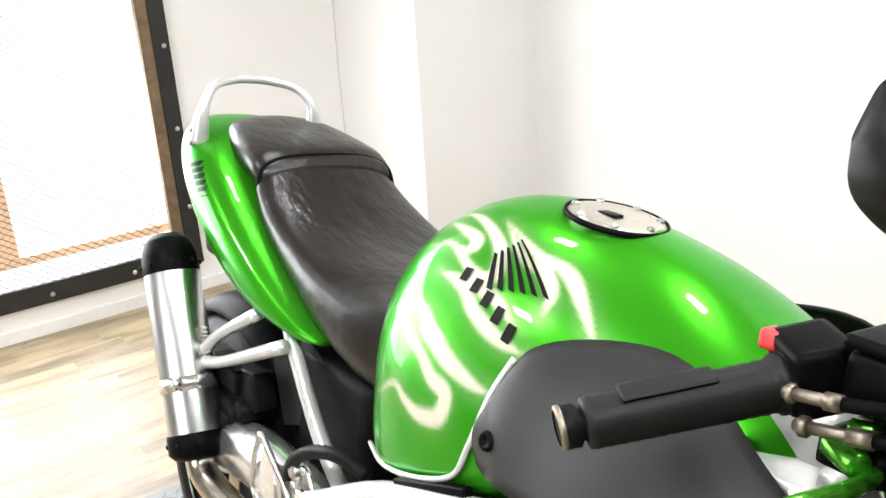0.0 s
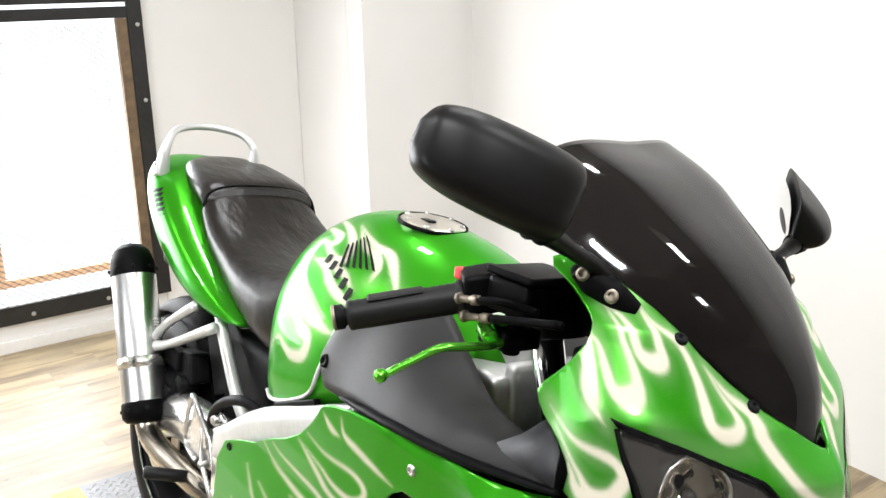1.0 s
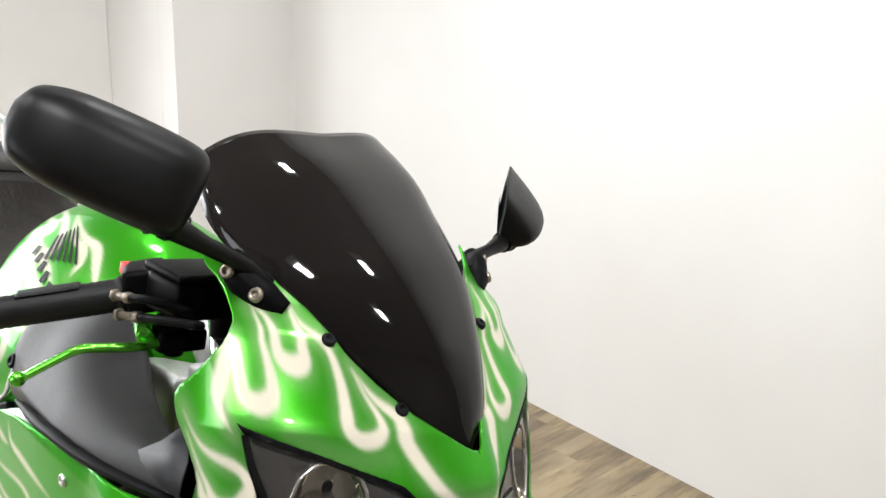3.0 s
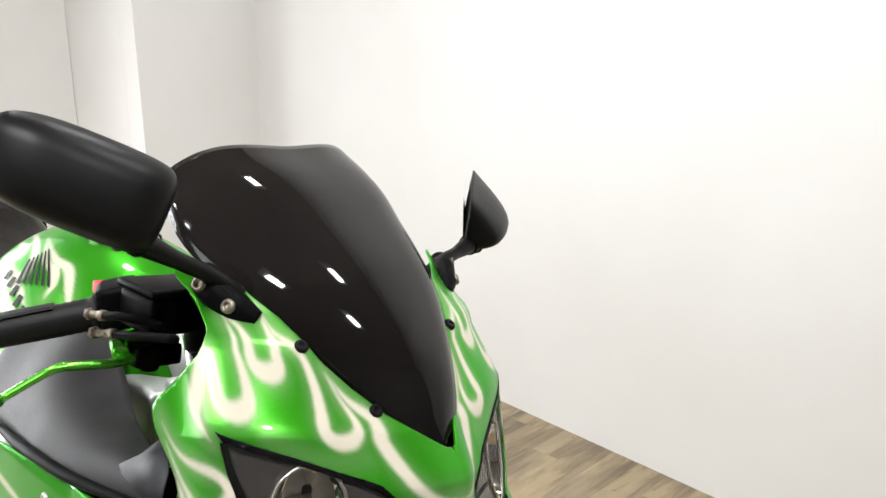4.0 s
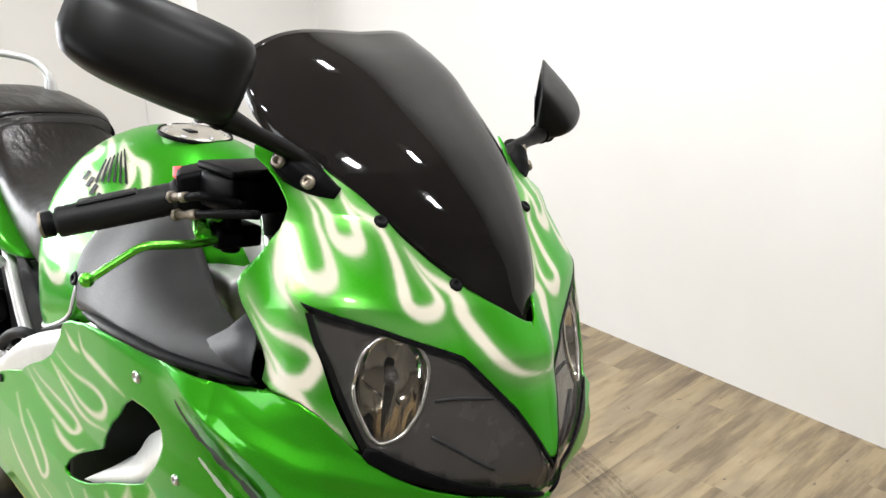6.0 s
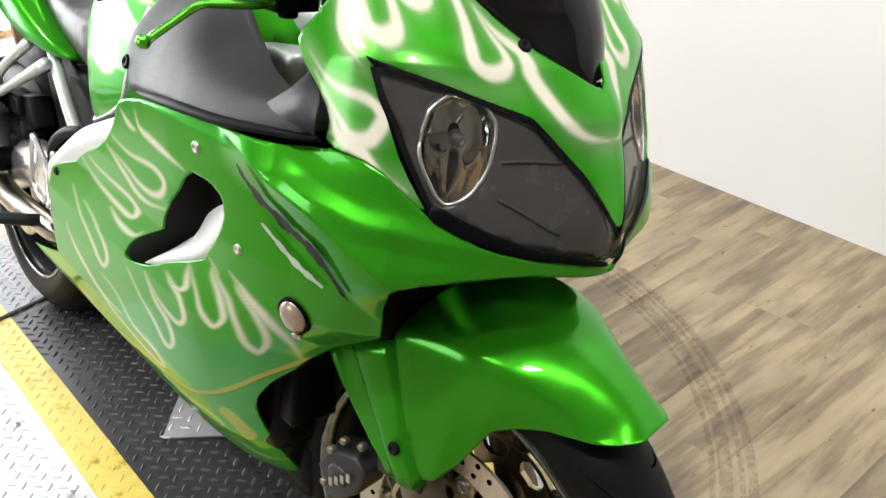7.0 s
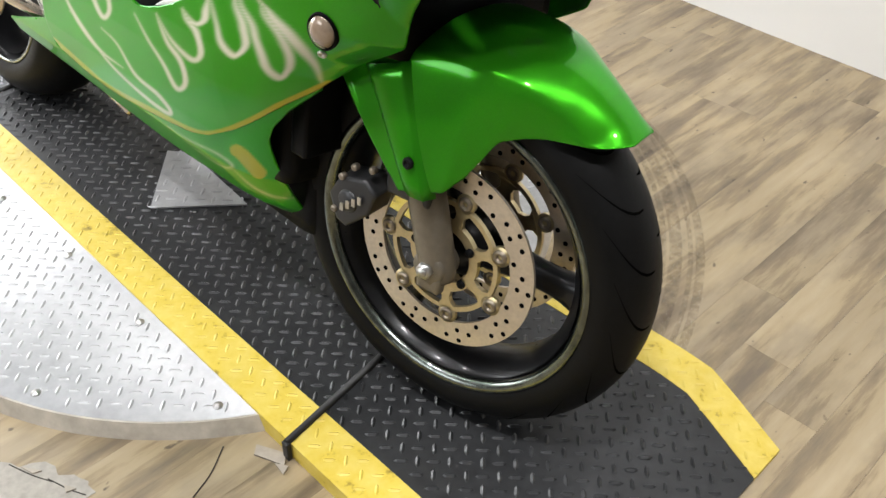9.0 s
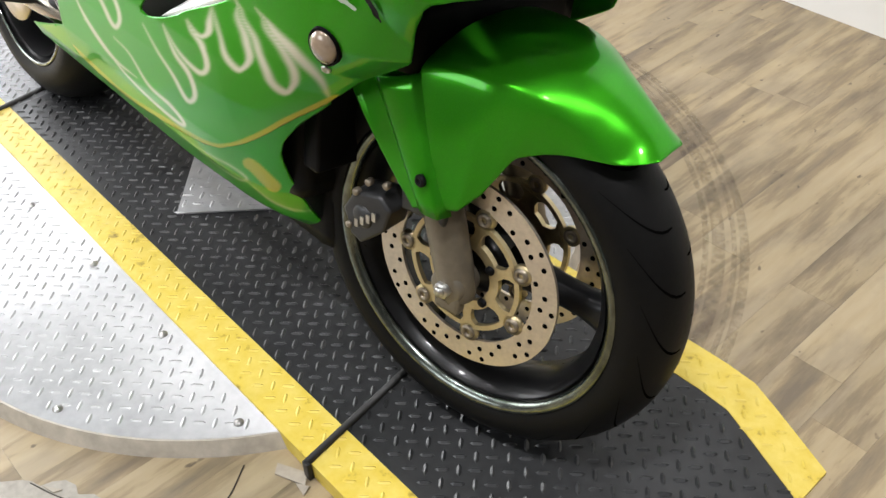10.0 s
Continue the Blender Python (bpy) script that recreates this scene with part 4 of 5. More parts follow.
# ---- grey infill panels between tank and fairing ----
for sgn in (1, -1):
    rows = []
    low = spline(((-.550, -.196, .777), (-.495, -.226, .792), (-.436, -.240, .804), (-.37, -.252, .816), (-.28, -.264, .830), (-.16, -.267, .842), (-.012, -.256, .862)), 5)
    top = spline(((-.540, -.184, .850), (-.522, -.167, .906), (-.452, -.141, .939), (-.365, -.140, .950), (-.276, -.160, .908), (-.20, -.186, .884), (-.100, -.214, .880)), 5)
    for a, b in zip(low, top):
        row = []
        for t in np.linspace(0, 1, 14):
            p = a * (1 - t) + b * t
            bulge = 0.017 * math.sin(math.pi * t)
            p = p + np.array((0, -bulge, bulge * 0.6))
            row.append(tuple(p if sgn > 0 else far_side(p)))
        rows.append(row)
    inf = part("infill_panel", grid_mesh(rows), INFILL, bike, "satin dark grey infill panel")
    inf.modifiers.new("thickness", "SOLIDIFY").thickness = 0.003
    screw((-0.508, -0.223 * sgn, 0.828), (0, -sgn, 0.3), 0.010, PLASTIC, inf, "grommet")
    trim = [p + np.array((0, -.004, .003)) for p in low[11:]]
    part("infill_trim", tube([tuple(p if sgn > 0 else far_side(p)) for p in trim], (0.003, 0.007, 0.008, 0.008, 0.005), 8, 1, 0.7), PLASTIC, inf, "black edge trim of the infill panel")
    rows = [[q if sgn > 0 else tuple(far_side(q)) for q in r] for r in (((-.118, -.252, .872), (-.085, -.243, .895), (-.062, -.232, .920)), ((-.060, -.263, .872), (-.048, -.254, .893), (-.042, -.240, .912)), ((-.014, -.262, .870), (-.018, -.258, .884), (-.024, -.250, .900)))]
    fl = part("infill_flap", grid_mesh(rows), FLAP, inf, "lighter grey front flap")
    fl.modifiers.new("thickness", "SOLIDIFY").thickness = 0.002

# ---- seat and tail ----
SEAT = ((-0.79, .080, .915, .80, .655, 2.3, 3.0), (-0.83, .105, .880, .78, .655, 2.4, 3.2), (-0.92, .130, .842, .77, .665, 2.5, 3.4), (-1.02, .136, .838, .79, .700, 2.7, 3.4),
        (-1.12, .132, .856, .82, .745, 2.8, 3.2), (-1.21, .126, .893, .85, .80, 2.8, 3.0), (-1.275, .116, .932, .89, .85, 2.6, 2.6), (-1.30, .098, .938, .90, .87, 2.2, 2.2))
_sb = loft(SEAT, 48, 8)
_sb.transform(Matrix.Translation((0, 0.046, 0)) @ Matrix.Diagonal((1, 1.18, 1.0, 1)))
seat = part("rider_seat", _sb, VINYL, bike, "creased black vinyl rider seat")
PILL = ((-1.275, .112, .944, .91, .86, 2.6, 2.4), (-1.31, .118, .962, .925, .87, 2.8, 2.4), (-1.38, .112, .976, .94, .89, 2.8, 2.4), (-1.46, .098, .988, .95, .91, 2.8, 2.4), (-1.51, .075, .988, .955, .92, 2.5, 2.2), (-1.525, .05, .978, .955, .935, 2.2, 2.2))
_pb = loft(PILL, 48, 8)
_pb.transform(Matrix.Translation((0, 0.052, 0)) @ Matrix.Diagonal((1, 1.18, 1.0, 1)))
pill = part("pillion_seat", _pb, VINYL, bike, "black vinyl pillion seat")
part("seat_piping", tube([(-1.272, -0.088, .885), (-1.283, -0.078, .925), (-1.288, -0.040, .944), (-1.288, 0.030, .949), (-1.288, 0.130, .944), (-1.283, 0.180, .925), (-1.272, 0.192, .885)], 0.0045, 8), PLASTIC, seat, "stitched black piping")
TAIL = ((-1.015, .112, .722, .712, .702, 2.2, 2.2), (-1.06, .130, .742, .722, .690, 3.0, 2.6), (-1.15, .148, .790, .745, .688, 3.6, 2.6), (-1.25, .156, .846, .785, .695, 3.8, 2.5), (-1.35, .156, .908, .835, .725, 3.8, 2.4),
        (-1.44, .148, .958, .880, .765, 3.4, 2.3), (-1.53, .125, .982, .915, .820, 3.0, 2.2), (-1.59, .085, .978, .935, .875, 2.4, 2.2), (-1.62, .03, .955, .94, .925, 2.0, 2.0))
tail = loft(TAIL, 56, 8)
tp = part("tail_cowl", tail, GREEN, bike, "green tail cowl")
_ts = spline(TAIL, 8)[::-1]


def on_tail(x, z):
    hw, zt, zm, nt = [np.interp(x, _ts[:, 0], _ts[:, k]) for k in (1, 2, 3, 5)]
    return Vector((x, -hw * (1 - min(max(z - zm, 0) / (zt - zm), 0.97) ** nt) ** (1 / nt) - 0.0007, z + 0.0004))


for k in range(6):
    x, z = -1.352 - 0.0125 * k, 0.868 + 0.0090 * k
    w = 0.012 if k else 0.004
    rows = [[on_tail(x + ox - 0.4 * oz, z + oz + 0.35 * ox) for ox in np.linspace(-0.014, 0.014, 6)] for oz in (-w * 0.35, 0, w * 0.35)]
    part("tail_bar", grid_mesh(rows), DECAL, tp, "plain dark lettering bar")
grab = part("grab_rail", tube([(-1.462, -.118, .945), (-1.455, -.118, .985), (-1.455, -.110, 1.020), (-1.475, -.085, 1.048), (-1.500, -.04, 1.058), (-1.505, 0, 1.060), (-1.500, .04, 1.058), (-1.475, .085, 1.048), (-1.455, .110, 1.020), (-1.455, .118, .985), (-1.462, .118, .945)],
                 (0.019, 0.015, 0.0095, 0.0085, 0.009, 0.009, 0.009, 0.0085, 0.0095, 0.015, 0.019), 14), FRAME_SILVER, bike, "cast silver grab rail")
for sgn in (1, -1):
    for z in (.945, .968):
        screw((-1.462, -.135 * sgn, z), (0, -sgn, 0.2), 0.006, STEEL, grab, "bolt")
part("tail_underside", cube((-1.50, -0.09, 0.72), (-1.0, 0.09, 0.80), 0.02, pose(0, 0, 0.0)), PLASTIC, bike, "black undertray")

# ---- subframe, frame, rear end ----
for sgn in (1, -1):
    part("subframe_rail", tube([(-0.84, -.125 * sgn, .50), (-0.95, -.125 * sgn, .57), (-1.06, -.115 * sgn, .665), (-1.12, -.105 * sgn, .72)], 0.0125, 12), FRAME_SILVER, bike, "silver subframe rail")
    part("hanger_bracket", join(tube([(-1.335, -.165 * sgn, .565), (-1.24, -.16 * sgn, .60), (-1.07, -.135 * sgn, .69)], (0.013, 0.010, 0.012), 12), tube([(-1.335, -.165 * sgn, .565), (-1.28, -.155 * sgn, .63), (-1.17, -.13 * sgn, .71)], (0.013, 0.010, 0.012), 12)), FRAME_SILVER, bike, "silver pillion peg bracket")
    spar = loft(((-0.86, .010, .575, .545, .515, 3, 3), (-0.82, .016, .600, .565, .530, 3, 3), (-0.70, .018, .678, .635, .592, 3, 3), (-0.55, .018, .742, .705, .668, 3, 3), (-0.42, .016, .80, .765, .73, 3, 3)), 24, 5)
    spar.transform(Matrix.Translation((0, -0.208 * sgn, 0)))
    part("frame_spar", spar, FRAME_SILVER, bike, "pale silver alloy frame spar")
    part("spar_slot", cube((-0.66, -0.205 * sgn - 0.006, 0.690), (-0.53, -0.205 * sgn + 0.006, 0.712), 0.003, Matrix.Translation((-0.6, 0, 0.70)) @ Matrix.Rotation(radians(-24), 4, "Y") @ Matrix.Translation((0.6, 0, -0.685))), PLASTIC, bike, "dark slot")
    hs = cube((-0.95, -.168 * sgn - 0.006, .33), (-0.86, -.168 * sgn + 0.006, .52), 0.005)
    part("peg_plate", join(hs, tube([(-0.93, -.17 * sgn, .37), (-1.0, -.17 * sgn, .43), (-1.02, -.165 * sgn, .50)], 0.006, 8), tube([(-0.87, -.17 * sgn, .50), (-0.93, -.168 * sgn, .56), (-0.97, -.16 * sgn, .50)], 0.005, 8)), ALLOY, bike, "silver footrest plate with a heel guard")
    part("footrest", join(rod((-1.06, -.165 * sgn, .372), (-1.09, -.255 * sgn, .385), 0.013, 14, 0.003), rod((-0.93, -.16 * sgn, .385), (-1.06, -.165 * sgn, .372), 0.008, 10)), GRIP_RUBBER, bike, "black rubber footrest")
    part("swingarm", tube([(-0.86, -.115 * sgn, .45), (-1.03, -.125 * sgn, .455), (-1.20, -.13 * sgn, .445), (-1.42, -.125 * sgn, .34)], (0.036, 0.044, 0.040, 0.03), 20, flat=1.35), ALLOY, bike, "silver alloy swingarm")
    part("lever_arm", tube([(-0.985, -.166 * sgn, .52), (-0.955, -.172 * sgn, .565), (-0.905, -.172 * sgn, .602), (-0.85, -.166 * sgn, .622), (-0.80, -.15 * sgn, .615)], 0.010, 12), DARK_METAL, bike, "black brake hose loop")

REAR = Matrix.Translation((-1.392, 0, 0.313))
rw = part("rear_wheel", lathe([(0.215, -0.085), (0.222, -0.083), (0.205, -0.07), (0.195, -0.03), (0.195, 0.03), (0.205, 0.07), (0.222, 0.083), (0.215, 0.085), (0.200, 0.075), (0.188, 0.03), (0.188, -0.03), (0.200, -0.075)], 64, REAR), RIM_BLACK, bike, "black rear wheel")
part("tyre", lathe([(0.214, -0.080), (0.235, -0.092), (0.262, -0.092), (0.290, -0.073), (0.306, -0.045), (0.313, 0), (0.306, 0.045), (0.290, 0.073), (0.262, 0.092), (0.235, 0.092), (0.214, 0.080)], 72, REAR), RUBBER, rw, "black rear tyre")
part("rim_lip", lathe([(0.2225, -0.0835), (0.2225, -0.0875), (0.214, -0.0875), (0.214, -0.0835)], 64, REAR), RIM_LIP, rw, "polished rim lip")
for k in range(3):
    part("spoke", rod(REAR @ Vector((0, 0, 0)), REAR @ (Matrix.Rotation(radians(120 * k + 30), 3, "Y") @ Vector((0.19, 0, 0))), 0.026, 12), RIM_BLACK, rw)
part("hub", rod((-1.392, -0.11, .313), (-1.392, 0.11, .313), 0.045, 24, 0.006), DARK_METAL, rw)
part("rear_disc", lathe([(0.07, -0.098), (0.11, -0.098), (0.11, -0.103), (0.07, -0.103)], 48, REAR), DISC, rw)
part("rear_caliper", join(cube((-1.34, -0.15, 0.43), (-1.22, -0.085, 0.52), 0.012), rod((-1.30, -0.155, .475), (-1.30, -0.09, .475), 0.022, 16, 0.004), rod((-1.25, -0.158, .485), (-1.25, -0.09, .485), 0.016, 16, 0.003), cube((-1.36, -0.14, 0.50), (-1.30, -0.09, 0.57), 0.01)), DARK_METAL, bike, "black rear brake caliper")
part("caliper_cover", join(prism(((-1.365, .525), (-1.36, .47), (-1.30, .455), (-1.16, .535), (-1.18, .595), (-1.26, .580)), -.135, -.09, 0.008), rod((-1.20, -.150, .520), (-1.20, -.10, .520), 0.020, 14, 0.003), rod((-1.27, -.148, .505), (-1.27, -.10, .505), 0.014, 8, 0.002), cube((-1.31, -.146, .54), (-1.22, -.12, .585), 0.006)), DARK_METAL, bike, "black rear brake caliper body")
part("inner_mudguard", prism(((-1.206, .632), (-1.145, .510), (-1.00, .575), (-1.02, .67), (-1.09, .70)), -.088, -.080, 0.003), INFILL, bike, "dark grey inner mudguard panel")
part("heel_guard", join(tube([(-1.065, -.172, .553), (-1.088, -.170, .50), (-1.090, -.168, .437), (-1.04, -.168, .42)], 0.0055, 8), tube([(-1.065, -.172, .553), (-1.02, -.170, .52), (-0.975, -.168, .487), (-0.955, -.168, .44)], 0.0055, 8), prism(((-1.06, .535), (-1.078, .45), (-.99, .465), (-1.0, .495)), -.170, -.166, 0.001)), ALLOY, bike, "silver heel guard")
for p, r in (((-0.955, -.178, .545), 0.012), ((-0.935, -.180, .50), 0.010), ((-0.905, -.180, .44), 0.009), ((-0.93, -.180, .40), 0.010), ((-1.0, -.178, .43), 0.008)):
    part("linkage_bolt", rod(p, (p[0], p[1] + 0.02, p[2]), r, 12, 0.002), STEEL, bike)
rows = []
for a in np.linspace(radians(20), radians(150), 20):
    rows.append([(-1.392 + 0.335 * math.cos(a) * (1 - 0.10 * (abs(v) ** 3)), 0.085 * v, 0.313 + 0.335 * math.sin(a) * (1 - 0.10 * (abs(v) ** 3))) for v in np.linspace(-1, 1, 11)])
hug = part("rear_hugger", grid_mesh(rows), PLASTIC, bike, "black rear mudguard")
hug.modifiers.new("thickness", "SOLIDIFY").thickness = 0.003
part("shock", join(rod((-1.0, 0, .38), (-0.98, 0, .66), 0.035, 20, 0.004), cube((-1.10, -0.09, 0.42), (-0.90, 0.09, 0.68), 0.02)), DARK_METAL, bike, "dark rear suspension and airbox")

# exhaust
MA, MB = Vector((-1.280, -.186, .438)), Vector((-1.460, -.182, .772))
ax = (MB - MA).normalized()
mm = Matrix.Translation(MA) @ Vector((0, 1, 0)).rotation_difference(ax).to_matrix().to_4x4() @ Matrix.Diagonal((0.88, 1, 0.88, 1))
muf = part("muffler", lathe([(0.040, -0.005), (0.0565, 0.004), (0.058, 0.012), (0.058, 0.300), (0.0575, 0.306)], 48, mm), MUFFLER, bike, "brushed silver muffler can")
part("end_cap", lathe([(0.0585, 0.302), (0.0595, 0.310), (0.057, 0.335), (0.048, 0.362), (0.032, 0.376), (0.022, 0.372), (0.018, 0.34)], 48, mm), PLASTIC, muf, "black muffler end cap")
part("front_band", lathe([(0.0585, 0.014), (0.061, 0.010), (0.061, -0.020), (0.050, -0.030), (0.030, -0.034)], 48, mm), PLASTIC, muf, "black muffler front band")
part("clamp", lathe([(0.058, 0.088), (0.0605, 0.088), (0.0605, 0.112), (0.058, 0.112)], 48, mm), ALLOY, muf, "silver muffler clamp")
part("clamp_lug", join(rod(mm @ Vector((0.02, 0.10, 0.055)), mm @ Vector((0.03, 0.10, 0.085)), 0.012, 12), rod(mm @ Vector((0.02, 0.10, 0.085)), mm @ Vector((0.05, 0.10, 0.085)), 0.007, 10)), ALLOY, muf)
for k in range(9):
    part("spring_coil", lathe([(0.008, 0.0), (0.0095, 0.0015), (0.008, 0.003)], 14, mm @ Matrix.Translation((0.068, 0.13 + 0.0075 * k, 0.006))), STEEL, muf)
for a in np.linspace(0, 2 * math.pi, 8, endpoint=False):
    for yy in (0.318, -0.004):
        screw(mm @ Vector((0.0605 * math.cos(a), yy, 0.0605 * math.sin(a))), (mm.to_3x3() @ Vector((math.cos(a), 0, math.sin(a)))), 0.004, DARK_METAL, muf, "rivet")
badge = [[mm @ Vector((0.0592 * math.cos(a), y, 0.0592 * math.sin(a))) for a in np.linspace(-2.75, -2.45, 4)] for y in (0.19, 0.28)]
part("badge", grid_mesh(badge), DECAL, muf, "dark maker plate with plain bars")
part("link_pipe", tube([MA + ax * -0.005, MA - ax * 0.05, Vector((-1.205, -.180, .374)), Vector((-1.10, -.165, .364)), Vector((-1.0, -.150, .360)), Vector((-0.88, -.125, .34))], (0.027, 0.026, 0.026, 0.026, 0.026, 0.026), 20), PIPE, bike, "bent steel link pipe")
part("side_pipe", tube([(-1.02, -.11, .30), (-0.90, -.10, .26), (-0.75, -.10, .24)], 0.02, 14), PIPE, bike)
part("stand", tube([(-0.80, .12, .22), (-0.78, .22, .08), (-0.77, .262, .0)], 0.011, 10), DARK_METAL, bike, "black side stand")

# ---- front end, steered a little to the left ----
STEER = pose(-0.009, 0.0165, 0.3120, 3.0, 0, 8.9) @ Matrix.Diagonal((1.057, 1.057, 1.057, 1)) @ Matrix.Translation((0, 0, -0.298))


def steered(bm):
    bm.transform(STEER)
    return bm


def steered_back(bm):
    """The same, for the caliper group, which sits close behind the fork leg."""
    bm.transform(STEER @ Matrix.Translation((0.028, 0, -0.012)))
    return bm


FW = Matrix.Translation((0, 0, 0.298))
wheel = part("front_wheel", steered(lathe([(0.214, -0.054), (0.220, -0.051), (0.207, -0.045), (0.199, -0.02), (0.199, 0.02), (0.207, 0.045), (0.220, 0.051), (0.214, 0.054), (0.203, 0.046), (0.185, 0.024), (0.183, 0), (0.185, -0.024), (0.203, -0.046)], 96, FW)), RIM_BLACK, bike, "black three-spoke front wheel")
part("rim_lip", steered(lathe([(0.2215, -0.0500), (0.2245, -0.056), (0.220, -0.0595), (0.212, -0.0575), (0.2065, -0.0490), (0.2065, -0.0460)], 96, FW)), RIM_LIP, wheel, "polished scuffed rim lip")
prof = [(0.217, -0.050), (0.224, -0.0575), (0.238, -0.0605), (0.252, -0.0585), (0.266, -0.0500), (0.2775, -0.0365), (0.2850, -0.0195), (0.2875, 0), (0.2850, 0.0195), (0.2775, 0.0365), (0.266, 0.0500), (0.252, 0.0585), (0.238, 0.0605), (0.224, 0.0575), (0.217, 0.050)]
part("tyre", steered(lathe([tuple(q) for q in spline(prof, 4)], 128, FW)), RUBBER, wheel, "black front tyre with swept grooves")
# tread grooves: near-black strips laid on the crown, painting the shade inside each groove
tp_ = spline(prof, 8)


def crown(a, v, lift):
    """A place on the tyre: angle round the wheel and way across from -1 to 1."""
    i = np.interp(v, (-1, 1), (0.22, 0.78)) * (len(tp_) - 1)
    r, y = np.interp(i, range(len(tp_)), tp_[:, 0]), np.interp(i, range(len(tp_)), tp_[:, 1])
    return Vector(((r + lift) * math.cos(a), y * (1 + lift * 3), 0.298 + (r + lift) * math.sin(a)))


# black without gloss: painted shade for the tread grooves and the disc holes
RECESS_SHADE = worn("tread_groove", (0.002, 0.002, 0.002), 0.9, Specular_IOR_Level=0.0).mat
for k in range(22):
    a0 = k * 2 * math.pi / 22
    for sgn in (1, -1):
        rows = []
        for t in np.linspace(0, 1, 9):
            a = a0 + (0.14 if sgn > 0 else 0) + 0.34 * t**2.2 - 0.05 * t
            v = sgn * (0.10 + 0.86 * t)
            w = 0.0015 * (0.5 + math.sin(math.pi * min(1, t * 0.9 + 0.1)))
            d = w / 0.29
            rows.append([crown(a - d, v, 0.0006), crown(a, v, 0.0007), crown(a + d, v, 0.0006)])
        part("tread_groove", steered(grid_mesh(rows)), RECESS_SHADE, wheel)
for k in range(3):
    q = Matrix.Translation((0, 0, 0.298)) @ Matrix.Rotation(radians(120 * k + 2), 4, "Y")
    sp = loft(((0.03, .022, .030, 0, -.030, 3, 3), (0.09, .019, .021, 0, -.021, 3, 3), (0.15, .018, .020, 0, -.020, 3, 3), (0.195, .024, .030, 0, -.030, 3, 3)), 20, 4)
    sp.transform(q)
    part("spoke", steered(sp), RIM_BLACK, wheel)
part("hub", steered(lathe([(0, -0.045), (0.030, -0.045), (0.046, -0.030), (0.046, 0.030), (0.030, 0.045), (0, 0.045)], 32, FW)), RIM_BLACK, wheel)


def disc(side_y, sgn):
    """A drilled floating brake disc with its carrier and buttons."""
    prof_ = [(0.107, side_y - 0.0022), (0.144, side_y - 0.0022), (0.144, side_y + 0.0022), (0.107, side_y + 0.0022), (0.107, side_y - 0.0022)]
    bm = lathe(prof_, 144)
    bm.transform(FW)
    d = part("brake_disc", steered(bm), DISC, bike, "drilled steel brake disc with a gold carrier", False)
    out = side_y - 0.0026 * sgn
    # the disc is uncut: black plugs paint the darkness inside the drilled holes
    for k in range(50):
        r, a = (0.137, 0.126, 0.1145, 0.132, 0.120)[k % 5], 2 * math.pi * (k + 0.25 * (k % 5)) / 50
        part("hole", steered(lathe([(0, -0.0027), (0.0037, -0.0027), (0.0037, 0.0027), (0, 0.0027)], 12, FW @ Matrix.Translation((r * math.cos(a), side_y, r * math.sin(a))))), RECESS_SHADE, d)
    # carrier: a flat inner ring, a thin outer band and flat arms that run out to the buttons
    ring = lathe([(0.043, side_y - 0.004), (0.0565, side_y - 0.004), (0.0565, side_y + 0.004), (0.043, side_y + 0.004), (0.043, side_y - 0.004)], 60)
    outer = lathe([(0.0815, side_y - 0.0035), (0.0885, side_y - 0.0035), (0.0885, side_y + 0.0035), (0.0815, side_y + 0.0035), (0.0815, side_y - 0.0035)], 96)
    arms = []
    for k in range(7):
        a = 2 * math.pi * k / 7 + radians(23)
        wide = 1.0 if sgn > 0 else 1.6
        edge = ((0.050, 0.24), (0.057, 0.17 * wide), (0.066, 0.10 * wide), (0.074, 0.10 * wide), (0.083, 0.17 * wide))
        arms.append(prism([(r * math.cos(a + w), r * math.sin(a + w)) for r, w in edge] + [(r * math.cos(a - w), r * math.sin(a - w)) for r, w in edge[::-1]], side_y - 0.0038, side_y + 0.0038, 0.001))
    for nm, bm in (("carrier_ring", ring), ("carrier_ring", outer), *(("carrier_arm", a) for a in arms)):
        bm.transform(FW)
        part(nm, steered(bm), CARRIER, d, "gold anodised disc carrier", False)
    for k in range(7):
        a = 2 * math.pi * k / 7 + radians(23)
        at = FW @ Matrix.Translation((0.0955 * math.cos(a), side_y, 0.0955 * math.sin(a)))
        part("button", steered(lathe([(0.0040, -0.006 * sgn), (0.0078, -0.0075 * sgn), (0.0108, -0.005 * sgn), (0.0108, 0.004 * sgn), (0.0040, 0.004 * sgn), (0.0040, -0.006 * sgn)], 20, at)), BUTTON_STEEL, d)
        part("button_tab", steered(lathe([(0, -0.0035 * sgn), (0.0145, -0.0035 * sgn), (0.0145, 0.003 * sgn), (0, 0.003 * sgn)], 20, at)), CARRIER, d)
    for k in range(5):
        a = 2 * math.pi * k / 5 + 0.5
        part("bolt", steered(lathe([(0, -0.009 * sgn), (0.004, -0.009 * sgn), (0.0065, -0.007 * sgn), (0.0065, 0.0)], 12, FW @ Matrix.Translation((0.048 * math.cos(a), side_y, 0.048 * math.sin(a))))), DARK_METAL, d)


